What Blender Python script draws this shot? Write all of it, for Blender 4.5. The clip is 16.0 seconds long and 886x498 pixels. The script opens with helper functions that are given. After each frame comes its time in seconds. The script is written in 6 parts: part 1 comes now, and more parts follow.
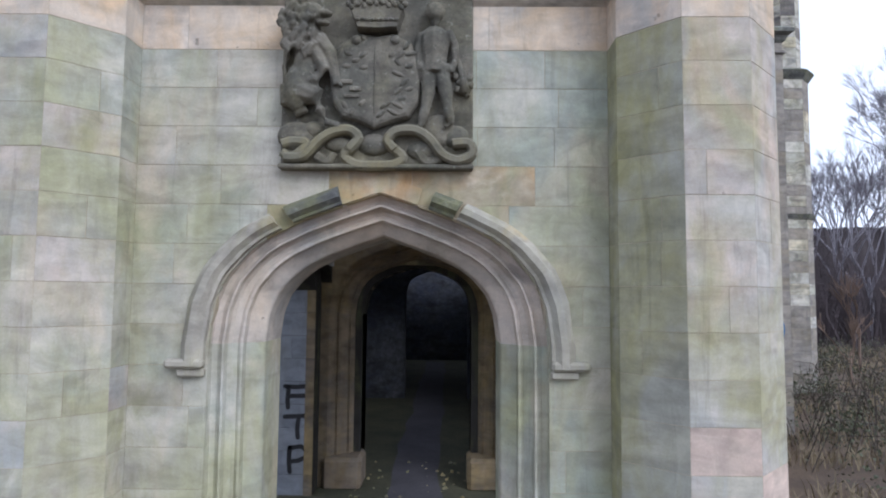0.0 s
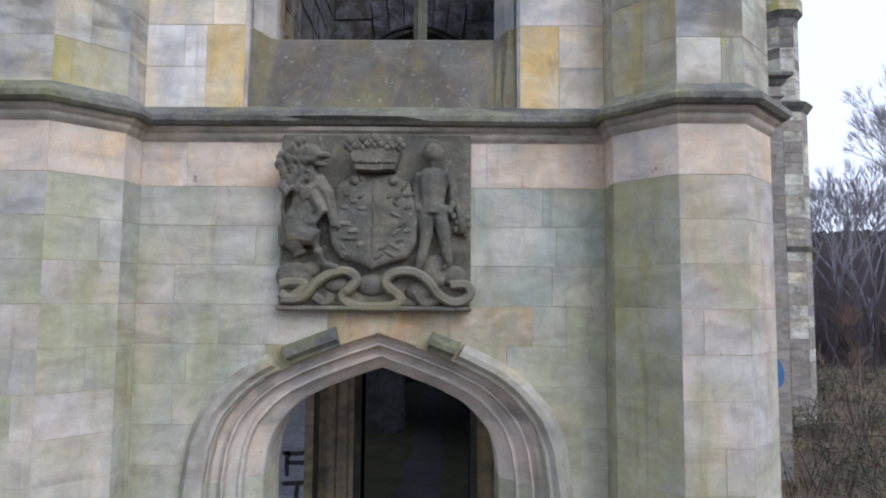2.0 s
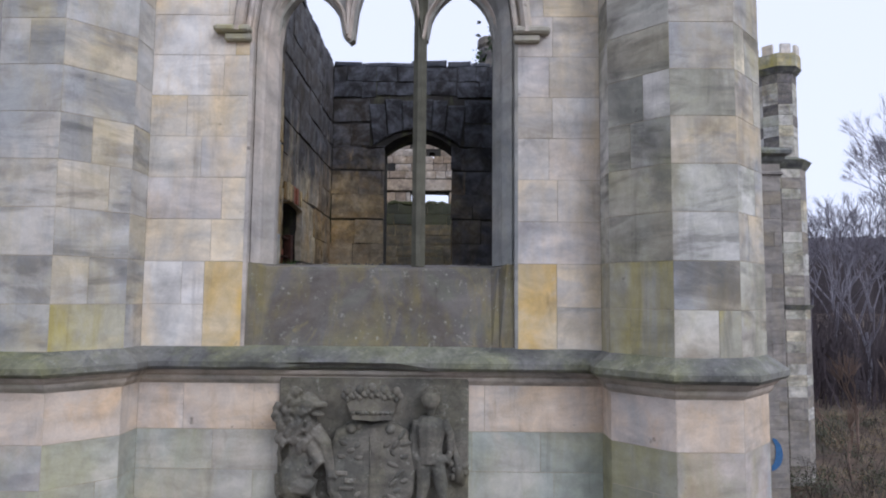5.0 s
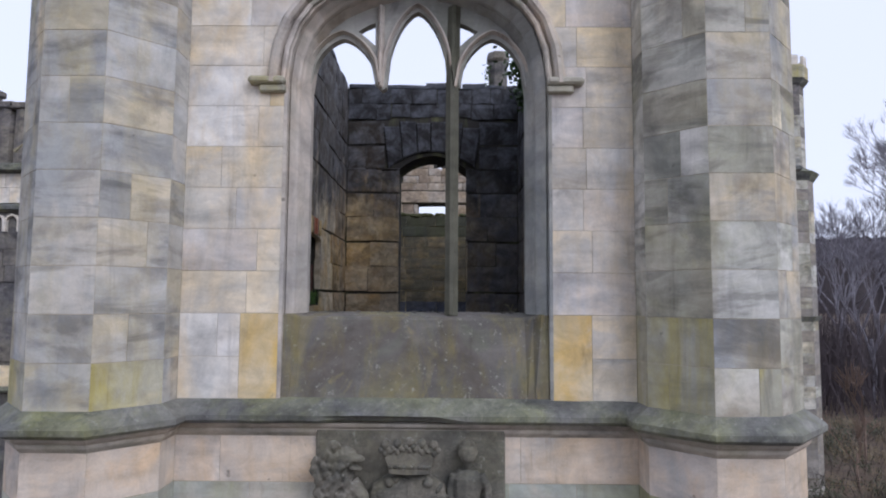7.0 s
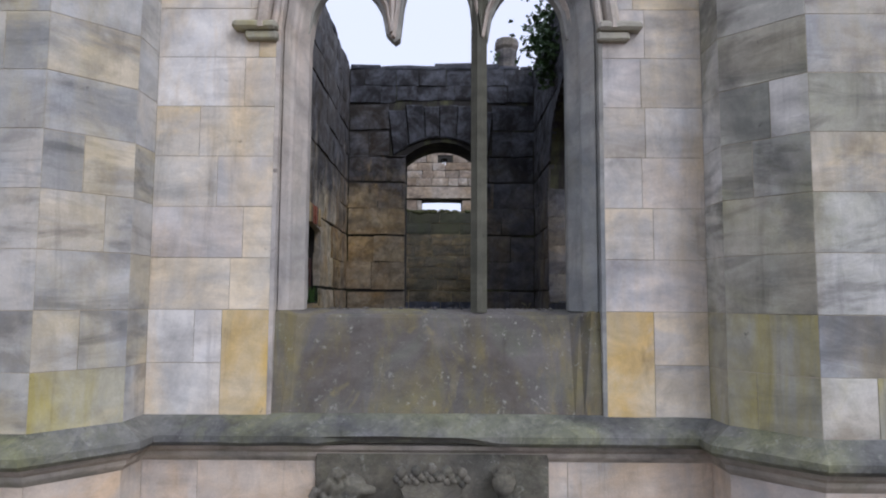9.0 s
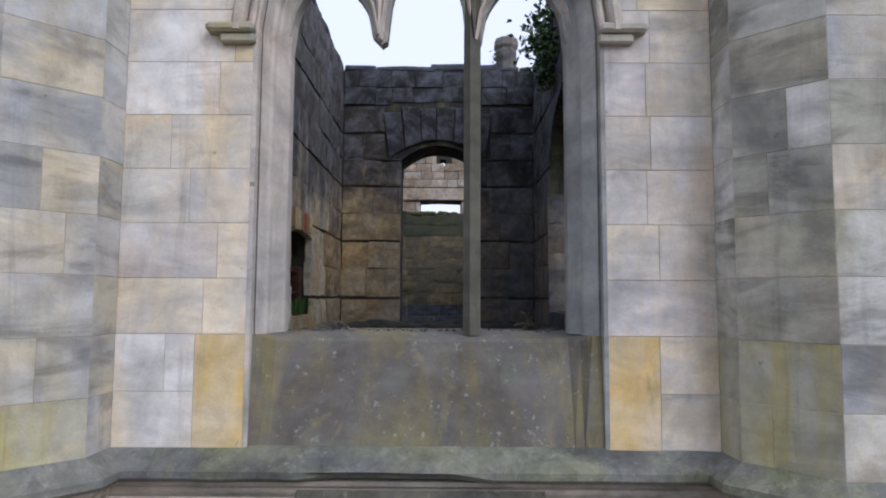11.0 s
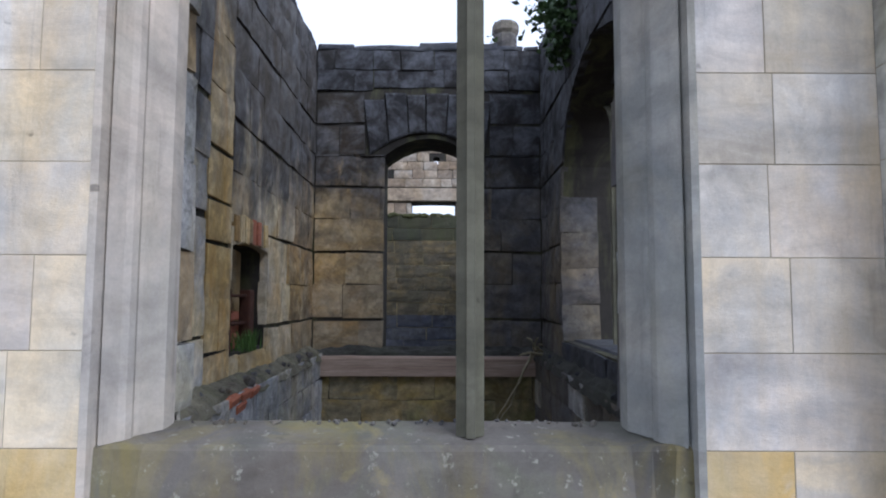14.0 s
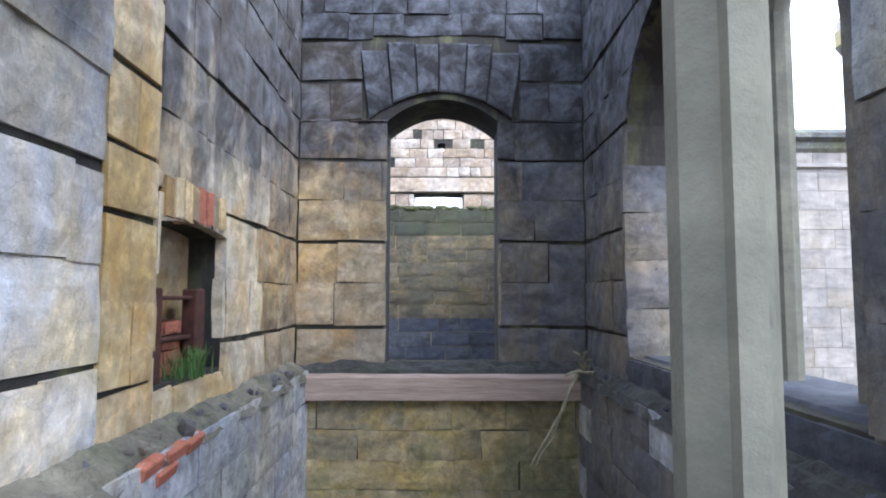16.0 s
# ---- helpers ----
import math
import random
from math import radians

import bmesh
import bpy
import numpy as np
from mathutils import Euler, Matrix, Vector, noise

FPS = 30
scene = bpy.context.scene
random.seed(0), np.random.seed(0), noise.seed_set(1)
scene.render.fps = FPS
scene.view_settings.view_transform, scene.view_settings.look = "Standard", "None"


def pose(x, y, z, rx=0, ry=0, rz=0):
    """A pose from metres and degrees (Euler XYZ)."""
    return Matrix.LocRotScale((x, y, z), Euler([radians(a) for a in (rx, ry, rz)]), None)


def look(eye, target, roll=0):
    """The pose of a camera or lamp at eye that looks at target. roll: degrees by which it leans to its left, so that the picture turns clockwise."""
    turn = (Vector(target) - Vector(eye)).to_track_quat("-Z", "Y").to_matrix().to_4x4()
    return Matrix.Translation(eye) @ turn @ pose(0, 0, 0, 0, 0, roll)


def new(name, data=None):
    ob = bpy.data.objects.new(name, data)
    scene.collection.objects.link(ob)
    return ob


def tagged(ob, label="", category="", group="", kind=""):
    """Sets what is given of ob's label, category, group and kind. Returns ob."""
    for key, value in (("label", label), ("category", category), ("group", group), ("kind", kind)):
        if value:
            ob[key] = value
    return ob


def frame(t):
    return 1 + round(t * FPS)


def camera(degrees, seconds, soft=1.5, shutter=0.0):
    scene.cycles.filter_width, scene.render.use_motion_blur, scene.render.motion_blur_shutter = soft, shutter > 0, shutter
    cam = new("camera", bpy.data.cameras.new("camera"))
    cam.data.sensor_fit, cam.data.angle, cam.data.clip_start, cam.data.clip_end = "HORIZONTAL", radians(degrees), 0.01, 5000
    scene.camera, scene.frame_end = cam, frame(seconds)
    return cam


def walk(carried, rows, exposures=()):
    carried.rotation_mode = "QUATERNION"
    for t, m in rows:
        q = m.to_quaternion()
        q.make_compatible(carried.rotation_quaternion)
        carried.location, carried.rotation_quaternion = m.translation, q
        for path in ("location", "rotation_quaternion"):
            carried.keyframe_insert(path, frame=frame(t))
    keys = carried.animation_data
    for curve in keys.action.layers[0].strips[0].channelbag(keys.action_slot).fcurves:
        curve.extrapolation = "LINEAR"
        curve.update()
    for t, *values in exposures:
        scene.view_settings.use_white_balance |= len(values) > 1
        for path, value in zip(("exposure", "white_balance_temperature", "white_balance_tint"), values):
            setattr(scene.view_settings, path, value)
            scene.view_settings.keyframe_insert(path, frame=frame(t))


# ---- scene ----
cam = camera(71.1, 16.0, soft=2.0)
METRES, EYE, TILT, LEAN, TURN = 8.0, 3.15, 0.0, 0.0, 0.5
ROWS = [
    (0.0, 0.0, 0.0, 0.0, -0.03, 4.19, -0.45),
    (0.5, 0.0036, -0.002, 0.0333, -0.05, 4.22, -0.47),
    (1.0, 0.0047, -0.0037, 0.0637, -0.03, 4.24, -0.44),
    (1.5, 0.0033, -0.0073, 0.0967, -0.06, 4.25, -0.46),
    (2.0, 0.0008, -0.0102, 0.1292, -0.04, 4.27, -0.44),
    (2.5, -0.0007, -0.0128, 0.1658, -0.05, 4.31, -0.45),
    (3.0, -0.0037, -0.0148, 0.2016, -0.03, 4.3, -0.45),
    (3.5, -0.0051, -0.0153, 0.2394, -0.04, 4.34, -0.47),
    (4.0, -0.0047, -0.0174, 0.2795, -0.07, 4.33, -0.51),
    (4.5, -0.0035, -0.0205, 0.3206, -0.08, 4.39, -0.49),
    (5.0, 0.0002, -0.0251, 0.357, -0.15, 4.42, -0.51),
    (5.2, 0.0005, -0.0262, 0.3712, -0.15, 4.42, -0.5),
    (6.25, -0.0142, -0.033, 0.4077, -0.15, 4.43, -0.42),
    (7.3, -0.041, -0.0252, 0.4035, -0.15, 4.44, -0.35),
    (7.5, -0.0442, -0.0201, 0.4009, -0.15, 4.44, -0.33),
    (8.0, -0.0518, 0.0053, 0.3937, -0.22, 4.46, -0.27),
    (8.5, -0.0551, 0.0429, 0.3895, -0.24, 4.49, -0.29),
    (9.0, -0.0571, 0.0817, 0.3987, -0.27, 4.61, -0.32),
    (9.2, -0.0573, 0.0925, 0.4031, -0.26, 4.59, -0.32),
    (10.25, -0.0555, 0.1128, 0.418, -0.2, 4.5, -0.31),
    (11.3, -0.0442, 0.12, 0.4156, -0.17, 4.44, -0.3),
    (11.5, -0.041, 0.1259, 0.4131, -0.17, 4.43, -0.3),
    (12.0, -0.033, 0.1452, 0.4133, -0.34, 4.45, -0.34),
    (12.5, -0.0243, 0.1729, 0.4192, -0.45, 4.45, -0.35),
    (13.0, -0.0215, 0.2099, 0.4306, -0.54, 4.46, -0.42),
    (13.5, -0.029, 0.2562, 0.4435, -0.59, 4.47, -0.42),
    (14.0, -0.0407, 0.3046, 0.4542, -0.6, 4.37, -0.23),
    (14.5, -0.051, 0.3575, 0.4619, -0.67, 4.37, -0.33),
    (15.0, -0.0578, 0.4132, 0.4651, -0.72, 4.4, -0.27),
    (15.5, -0.0637, 0.4688, 0.4621, -0.73, 4.44, -0.21),
    (16.0, -0.0649, 0.5232, 0.455, -0.76, 4.45, -0.16),
]
EXPOSURES = [(0.0, 0.12, 5720, 13), (5.0, -0.22, 5800, 17), (9.0, -0.26, 5830, 17), (12.0, -0.07, 5760, 15), (14.0, 0.12, 5660, 13), (14.5, 0.2, 5600, 12), (15.0, 0.64, 5500, 12), (15.5, 1.25, 5430, 12), (16.0, 1.66, 5450, 14)]
walk(cam, [(t, pose(0, 0, EYE, TILT, LEAN, TURN) @ pose(METRES * x, METRES * y, METRES * z, 90 + pitch, roll, yaw)) for t, x, y, z, yaw, pitch, roll in ROWS], EXPOSURES)

# ---- light: a bright overcast sky and one wide, weak sun ----
world = bpy.data.worlds.new("overcast_sky")
scene.world = world
world.use_nodes = True
wn = world.node_tree
wn.nodes.clear()
sky = wn.nodes.new("ShaderNodeTexSky")
sky.sky_type = "NISHITA"
sky.sun_disc = False
sky.sun_elevation, sky.sun_rotation = radians(37.6), radians(136.7)
sky.air_density, sky.dust_density = 1.0, 2.0
hsv = wn.nodes.new("ShaderNodeHueSaturation")
hsv.inputs["Saturation"].default_value = 0.5
veil = wn.nodes.new("ShaderNodeMix")
veil.data_type = "RGBA"
veil.inputs[0].default_value = 0.8
veil.inputs[7].default_value = (9.2, 9.6, 10.6, 1)
bg = wn.nodes.new("ShaderNodeBackground")
bg.inputs["Strength"].default_value = 0.13
wo = wn.nodes.new("ShaderNodeOutputWorld")
wn.links.new(sky.outputs[0], hsv.inputs["Color"])
wn.links.new(hsv.outputs[0], veil.inputs[6])
wn.links.new(veil.outputs[2], bg.inputs["Color"])
wn.links.new(bg.outputs[0], wo.inputs["Surface"])
sun_data = bpy.data.lights.new("sun", "SUN")
sun_data.energy, sun_data.angle, sun_data.color = 1.8, radians(32), (1.0, 0.97, 0.94)
sun = new("sun", sun_data)
sun.matrix_world = look((16, -17, 18), (0, 0, 0))


# ---- materials ----
def srgb(h):
    c = [int(h[i:i + 2], 16) / 255 for i in (0, 2, 4)]
    return tuple(x / 12.92 if x <= 0.04045 else ((x + 0.055) / 1.055) ** 2.4 for x in c) + (1.0,)


def base_material(name, rough=0.9):
    m = bpy.data.materials.new(name)
    m.use_nodes = True
    nt = m.node_tree
    p = nt.nodes["Principled BSDF"]
    p.inputs["Roughness"].default_value = rough
    return m, nt, p


def node(nt, kind, **sets):
    n = nt.nodes.new(kind)
    for k, v in sets.items():
        n.inputs[k].default_value = v
    return n


def ramp(nt, stops, source, constant=False):
    r = nt.nodes.new("ShaderNodeValToRGB")
    r.color_ramp.interpolation = "CONSTANT" if constant else "LINEAR"
    el = r.color_ramp.elements
    while len(el) < len(stops):
        el.new(0.5)
    for e, (p, c) in zip(el, stops):
        e.position, e.color = p, c if len(c) == 4 else (*c, 1)
    nt.links.new(source, r.inputs[0])
    return r.outputs[0]


def grey(v):
    return (v, v, v, 1)


def blend(nt, fac, a, b, kind="MIX"):
    n = nt.nodes.new("ShaderNodeMix")
    n.data_type, n.blend_type = "RGBA", kind
    for key, val in ((0, fac), (6, a), (7, b)):
        if isinstance(val, (float, int)):
            n.inputs[key].default_value = val
        elif isinstance(val, tuple):
            n.inputs[key].default_value = val
        else:
            nt.links.new(val, n.inputs[key])
    return n.outputs[2]


def noise_at(nt, coords, scale, detail=4.0, rough=0.6, stretch=None, distort=0.0):
    src = coords
    if stretch:
        mp = nt.nodes.new("ShaderNodeMapping")
        mp.inputs["Scale"].default_value = stretch
        nt.links.new(coords, mp.inputs["Vector"])
        src = mp.outputs[0]
    n = node(nt, "ShaderNodeTexNoise", Scale=scale, Detail=detail, Roughness=rough, Distortion=distort)
    nt.links.new(src, n.inputs["Vector"])
    return n.outputs["Fac"]


def stone(name, palette, stain="3a3a36", stain_at=(0.5, 0.68), algae="6e7048", algae_at=(0.48, 0.72), algae_amt=0.6, stain_amt=0.7, bump=0.35, seed=0.0, pits=0.5, streak_scale=None, spots=0.0, patch=None, patch_amt=0.75, own_amt=0.7, crust=None, mottle=0.0, washes=(), veins=0.0):
    """Weathered sandstone: each block takes a tone of the palette, over it bedding, patches, algae, dark crust and grain."""
    streak_scale = streak_scale or ((1.2, 1.2, 1.0) if mottle else (2.2, 2.2, 0.5))
    m, nt, p = base_material(name, 0.92)
    geo = nt.nodes.new("ShaderNodeNewGeometry")
    off = nt.nodes.new("ShaderNodeVectorMath")
    off.operation = "ADD"
    off.inputs[1].default_value = (seed, seed * 1.7, seed * 0.6)
    nt.links.new(geo.outputs["Position"], off.inputs[0])
    pos = off.outputs[0]
    info = nt.nodes.new("ShaderNodeObjectInfo")
    cols = [srgb(c) for c in palette]
    n = len(cols)
    col = ramp(nt, [(i / max(1, n - 1), c) for i, c in enumerate(cols)], info.outputs["Random"])
    # a shift of the noise from block to block, so that marks break at the joints
    shift = nt.nodes.new("ShaderNodeVectorMath")
    shift.operation = "MULTIPLY_ADD"
    shift.inputs[1].default_value = (13.0, 7.0, 9.0)
    nt.links.new(info.outputs["Random"], shift.inputs[0])
    nt.links.new(pos, shift.inputs[2])
    own = shift.outputs[0]
    if patch:
        # washes of two other tones: within each block, and broad ones across many blocks
        w1 = noise_at(nt, own, 1.9, 6, 0.6, (0.9, 0.9, 1.8), 0.5)
        col = blend(nt, ramp(nt, [(0.45, grey(0)), (0.6, grey(own_amt))], w1), col, srgb(patch[0]))
        w2 = noise_at(nt, pos, 0.9, 7, 0.62, (1.0, 1.0, 0.75), 0.5)
        col = blend(nt, ramp(nt, [(0.48, grey(0)), (0.62, grey(patch_amt))], w2), col, srgb(patch[1]))
    # broad soft stains of other tones that run on across the joints
    for i, (tone, scale, at, amt) in enumerate(washes):
        far = nt.nodes.new("ShaderNodeVectorMath")
        far.operation = "ADD"
        far.inputs[1].default_value = (5.3 * i + 2.0, 3.1 * i, 7.7 * i + 1.0)
        nt.links.new(pos, far.inputs[0])
        w = noise_at(nt, far.outputs[0], scale, 6, 0.58, (1.0, 1.0, 0.7), 0.7)
        col = blend(nt, ramp(nt, [(at, grey(0)), (at + 0.14, grey(amt))], w), col, srgb(tone))
    bed = noise_at(nt, own, 2.2, 5, 0.55, (1.3, 1.3, 1.5) if mottle else (0.7, 0.7, 2.4), 0.5)
    col = blend(nt, 1.0, col, ramp(nt, [(0.28, grey(0.8)), (0.5, grey(0.99)), (0.72, grey(1.12))], bed), "MULTIPLY")
    alg = ramp(nt, [(algae_at[0], grey(0)), (algae_at[1], grey(algae_amt))], noise_at(nt, pos, 1.3, 7, 0.66, streak_scale, 0.6))
    col = blend(nt, alg, col, srgb(algae))
    st = ramp(nt, [(stain_at[0], grey(0)), (stain_at[1], grey(stain_amt))], noise_at(nt, own, 1.5, 8, 0.66, (0.75, 0.75, 2.0), 0.4))
    col = blend(nt, st, col, srgb(stain))
    drip = ramp(nt, [(0.58, grey(1.0)), (0.72, grey(0.72))], noise_at(nt, pos, 3.0, 6, 0.7, (2.4, 2.4, 0.22), 0.4))
    if not mottle:
        col = blend(nt, 1.0, col, drip, "MULTIPLY")
    if veins:
        # wavy bedding bands of the stone, broken at the joints
        band = noise_at(nt, own, 1.0, 6, 0.6, (0.75, 0.75, 2.6), 1.3)
        col = blend(nt, 1.0, col, ramp(nt, [(0.36, grey(1 - 0.45 * veins)), (0.46, grey(1.0)), (0.58, grey(1 + 0.14 * veins)), (0.66, grey(1 - 0.25 * veins))], band), "MULTIPLY")
        rain = noise_at(nt, pos, 1.0, 6, 0.6, (3.2, 3.2, 0.5), 0.8)
        col = blend(nt, 1.0, col, ramp(nt, [(0.5, grey(1.0)), (0.68, grey(1 - 0.3 * veins))], rain), "MULTIPLY")
    blot = noise_at(nt, pos, 5.0, 5, 0.62, None, 0.8)
    col = blend(nt, 1.0, col, ramp(nt, [(0.3, grey(0.82)), (0.7, grey(1.15))], blot), "MULTIPLY")
    fine = noise_at(nt, pos, 70.0, 4, 0.75)
    col = blend(nt, 1.0, col, ramp(nt, [(0.3, grey(0.93)), (0.7, grey(1.06))], fine), "MULTIPLY")
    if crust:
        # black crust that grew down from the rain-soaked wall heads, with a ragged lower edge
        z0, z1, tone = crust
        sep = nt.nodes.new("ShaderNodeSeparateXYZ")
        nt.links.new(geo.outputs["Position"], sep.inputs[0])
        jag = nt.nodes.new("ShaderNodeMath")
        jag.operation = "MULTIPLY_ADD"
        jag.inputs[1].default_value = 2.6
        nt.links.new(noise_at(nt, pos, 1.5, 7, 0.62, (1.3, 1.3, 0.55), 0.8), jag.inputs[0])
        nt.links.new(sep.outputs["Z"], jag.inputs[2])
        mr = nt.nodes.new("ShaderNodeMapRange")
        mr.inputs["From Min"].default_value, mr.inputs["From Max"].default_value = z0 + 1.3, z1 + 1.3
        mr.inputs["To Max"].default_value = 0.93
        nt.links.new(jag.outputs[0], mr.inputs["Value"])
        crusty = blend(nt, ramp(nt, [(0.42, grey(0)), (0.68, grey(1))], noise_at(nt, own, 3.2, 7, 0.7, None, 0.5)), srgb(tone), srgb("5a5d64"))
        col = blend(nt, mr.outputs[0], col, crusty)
    if mottle:
        bloom = noise_at(nt, own, 5.5, 8, 0.68, None, 0.9)
        col = blend(nt, 1.0, col, ramp(nt, [(0.4, grey(0.86)), (0.54, grey(1.0)), (0.62, grey(1.22))], bloom), "MULTIPLY")
        mo = noise_at(nt, own, 8.0, 9, 0.74)
        col = blend(nt, 1.0, col, ramp(nt, [(0.32, grey(1 - 0.62 * mottle)), (0.46, grey(0.95)), (0.7, grey(1 + 0.45 * mottle))], mo), "MULTIPLY")
        crack = noise_at(nt, pos, 3.2, 9, 0.6, None, 0.6)
        col = blend(nt, 1.0, col, ramp(nt, [(0.488, grey(1.0)), (0.498, grey(1 - 0.4 * mottle)), (0.503, grey(1 - 0.4 * mottle)), (0.513, grey(1.0))], crack), "MULTIPLY")
    pit = ramp(nt, [(0.22, grey(0.5)), (0.28, grey(1.0))], noise_at(nt, own, 9.0, 3, 0.6))
    col = blend(nt, 1.0, col, pit, "MULTIPLY")
    if spots:
        sp = ramp(nt, [(0.59, grey(0)), (0.65, grey(spots))], noise_at(nt, pos, 20.0, 6, 0.72))
        sp = blend(nt, 1.0, sp, ramp(nt, [(0.36, grey(0.1)), (0.52, grey(1))], noise_at(nt, pos, 2.6, 4, 0.6)), "MULTIPLY")
        col = blend(nt, sp, col, srgb("b0b1a4"))
    nt.links.new(col, p.inputs["Base Color"])
    hgt = nt.nodes.new("ShaderNodeMath")
    hgt.operation = "MULTIPLY_ADD"
    hgt.inputs[1].default_value = pits * 2
    nt.links.new(noise_at(nt, own, 7.0, 8, 0.66, (0.8, 0.8, 1.3)), hgt.inputs[0])
    nt.links.new(fine, hgt.inputs[2])
    b = node(nt, "ShaderNodeBump", Strength=bump * 0.6, Distance=0.015)
    nt.links.new(hgt.outputs[0], b.inputs["Height"])
    nt.links.new(b.outputs[0], p.inputs["Normal"])
    return m


M_LOWER = stone("sandstone_algae_green", ["a4a493", "b1aea1", "bab7ad", "a6a799", "b2ab9b", "bbb8af", "abada2"], stain="8d8d80", algae="94936a", algae_amt=0.55, stain_amt=0.35, patch=("bdb9af", "9c9e84"), own_amt=0.45, washes=[("a1a17c", 0.8, 0.47, 0.7), ("96a098", 1.1, 0.5, 0.6), ("c3b49e", 1.4, 0.54, 0.6), ("8c8d72", 2.4, 0.6, 0.6)], veins=0.35)
M_LOWER_PIER = stone("sandstone_pier_lower", ["a9a797", "b0aca0", "b7b2ab", "a8a79f", "baaea1", "afb1af"], stain="8a8b84", algae="929065", algae_amt=0.55, stain_amt=0.35, seed=31.0, patch=("bbb9b6", "b9ab9d"), own_amt=0.5, washes=[("9a976f", 0.9, 0.5, 0.75), ("c0a897", 1.0, 0.52, 0.7), ("9ea6ab", 1.3, 0.52, 0.6), ("88896d", 2.4, 0.58, 0.6)], veins=0.35)
M_OLIVE = stone("sandstone_olive_algae", ["a09f8e", "a5a494", "9a9b8d", "a6a69d", "a09c84"], stain="7c7d72", algae="8f8c58", algae_amt=0.6, stain_amt=0.4, seed=44.0, patch=("9b9c92", "97946c"), own_amt=0.5, washes=[("8b8856", 1.1, 0.5, 0.65), ("aaaca8", 1.6, 0.56, 0.6), ("86877a", 1.9, 0.55, 0.6)], veins=0.3)
M_BUFF = stone("sandstone_buff", ["cabfb2", "cfc4b7", "ccc0b2", "c6b8a4", "d2c9be"], stain="a09c96", algae="c9a878", algae_amt=0.5, stain_amt=0.5, seed=3.1, patch=("cdbba4", "b9b4ae"), stain_at=(0.54, 0.64), washes=[("d3ae7c", 1.5, 0.56, 0.65), ("aeb0ae", 1.7, 0.56, 0.6)], veins=0.3)
M_BED = stone("sandstone_bed_mould", ["b0a698", "b5ab9d"], stain="5b5a55", algae="87866a", algae_amt=0.6, stain_amt=0.75, seed=33.1, patch=("8b887e", "bfb1a0"))
M_UPPER = stone("sandstone_upper", ["ddceb0", "cfcbc2", "e2dfd8", "d3c6bb", "bfbcb6", "dcc9a0", "d6d4d0"], stain="a5a3a4", algae="d3b57e", algae_amt=0.45, stain_amt=0.3, seed=7.7, patch=("c8c7c4", "d3c5ac"), own_amt=0.5, patch_amt=0.6, washes=[("d8c090", 1.0, 0.5, 0.65), ("b4b6b2", 1.2, 0.52, 0.6), ("dcd8d0", 1.7, 0.56, 0.6), ("9c958c", 2.6, 0.62, 0.6)], veins=0.32000000000000006)
M_UPPER_COOL = stone("sandstone_upper_cool", ["d6cdbd", "c0bebb", "dedbd3", "b6b5b1", "d0c7bf", "dccba8", "c0c2c4"], stain="8d9095", algae="c8b080", algae_amt=0.45, stain_amt=0.4, seed=27.7, patch=("b2b4b7", "c9bfad"), own_amt=0.5, patch_amt=0.6, washes=[("d2b98c", 1.0, 0.53, 0.6), ("a6a9aa", 1.2, 0.5, 0.65), ("d6d0c6", 1.7, 0.55, 0.6), ("8a8478", 2.4, 0.6, 0.6)], veins=0.44000000000000006)
M_PIER = stone("sandstone_pier_upper", ["aaa99d", "cfcbc0", "b0afab", "dacfb2", "949488", "d2d0cb", "b5b3a4"], stain="6c6d66", algae="8d8d6a", algae_amt=0.55, stain_amt=0.5, stain_at=(0.52, 0.62), seed=11.3, streak_scale=(1.4, 1.4, 0.9), patch=("9c9d90", "bfb9ab"), own_amt=0.5, patch_amt=0.55, washes=[("8d826c", 0.9, 0.5, 0.7), ("b8b4a8", 1.1, 0.52, 0.65), ("686760", 1.6, 0.54, 0.75), ("a29a64", 1.9, 0.6, 0.6)], veins=0.9)
M_PIER_PALE = stone("sandstone_pier_pale", ["b5b2aa", "a09f98", "c2b79f", "989994", "bab6ad", "a7a59f", "b0a891"], stain="7f8284", algae="b5a677", algae_amt=0.5, stain_amt=0.5, stain_at=(0.52, 0.62), seed=21.3, patch=("acafb1", "c7bba5"), own_amt=0.5, patch_amt=0.55, washes=[("c1ad86", 1.0, 0.52, 0.6), ("919492", 1.2, 0.5, 0.65), ("89816d", 1.6, 0.57, 0.65), ("9e9658", 2.0, 0.62, 0.6)], veins=0.8)
M_PINK = stone("sandstone_pink", ["c2ada1", "c0b1a6", "c6b3a5", "bab0a8"], stain="a0978f", algae="9c9b82", algae_amt=0.45, stain_amt=0.4, seed=5.9, patch=("c5b0a4", "b8b4ac"), veins=0.3)
M_YELLOW = stone("sandstone_ochre", ["cab68c", "cfbe9c", "c5b184"], stain="a59a80", algae="c4a75c", algae_amt=0.65, stain_amt=0.6, seed=2.2, patch=("cfc0a2", "baa55a"), washes=[("d2ae60", 2.0, 0.5, 0.65), ("d4ccbc", 2.0, 0.54, 0.8), ("93805a", 3.4, 0.6, 0.7)])
M_YELLOWGREEN = stone("sandstone_lichen", ["aca893", "a29f8e", "b6b09c"], stain="6f7064", algae="a2964a", algae_amt=0.75, stain_amt=0.6, seed=2.9, patch=("a09f92", "a59c66"), algae_at=(0.46, 0.64), washes=[("c0ae7c", 1.8, 0.54, 0.7), ("77796a", 2.0, 0.55, 0.6)])
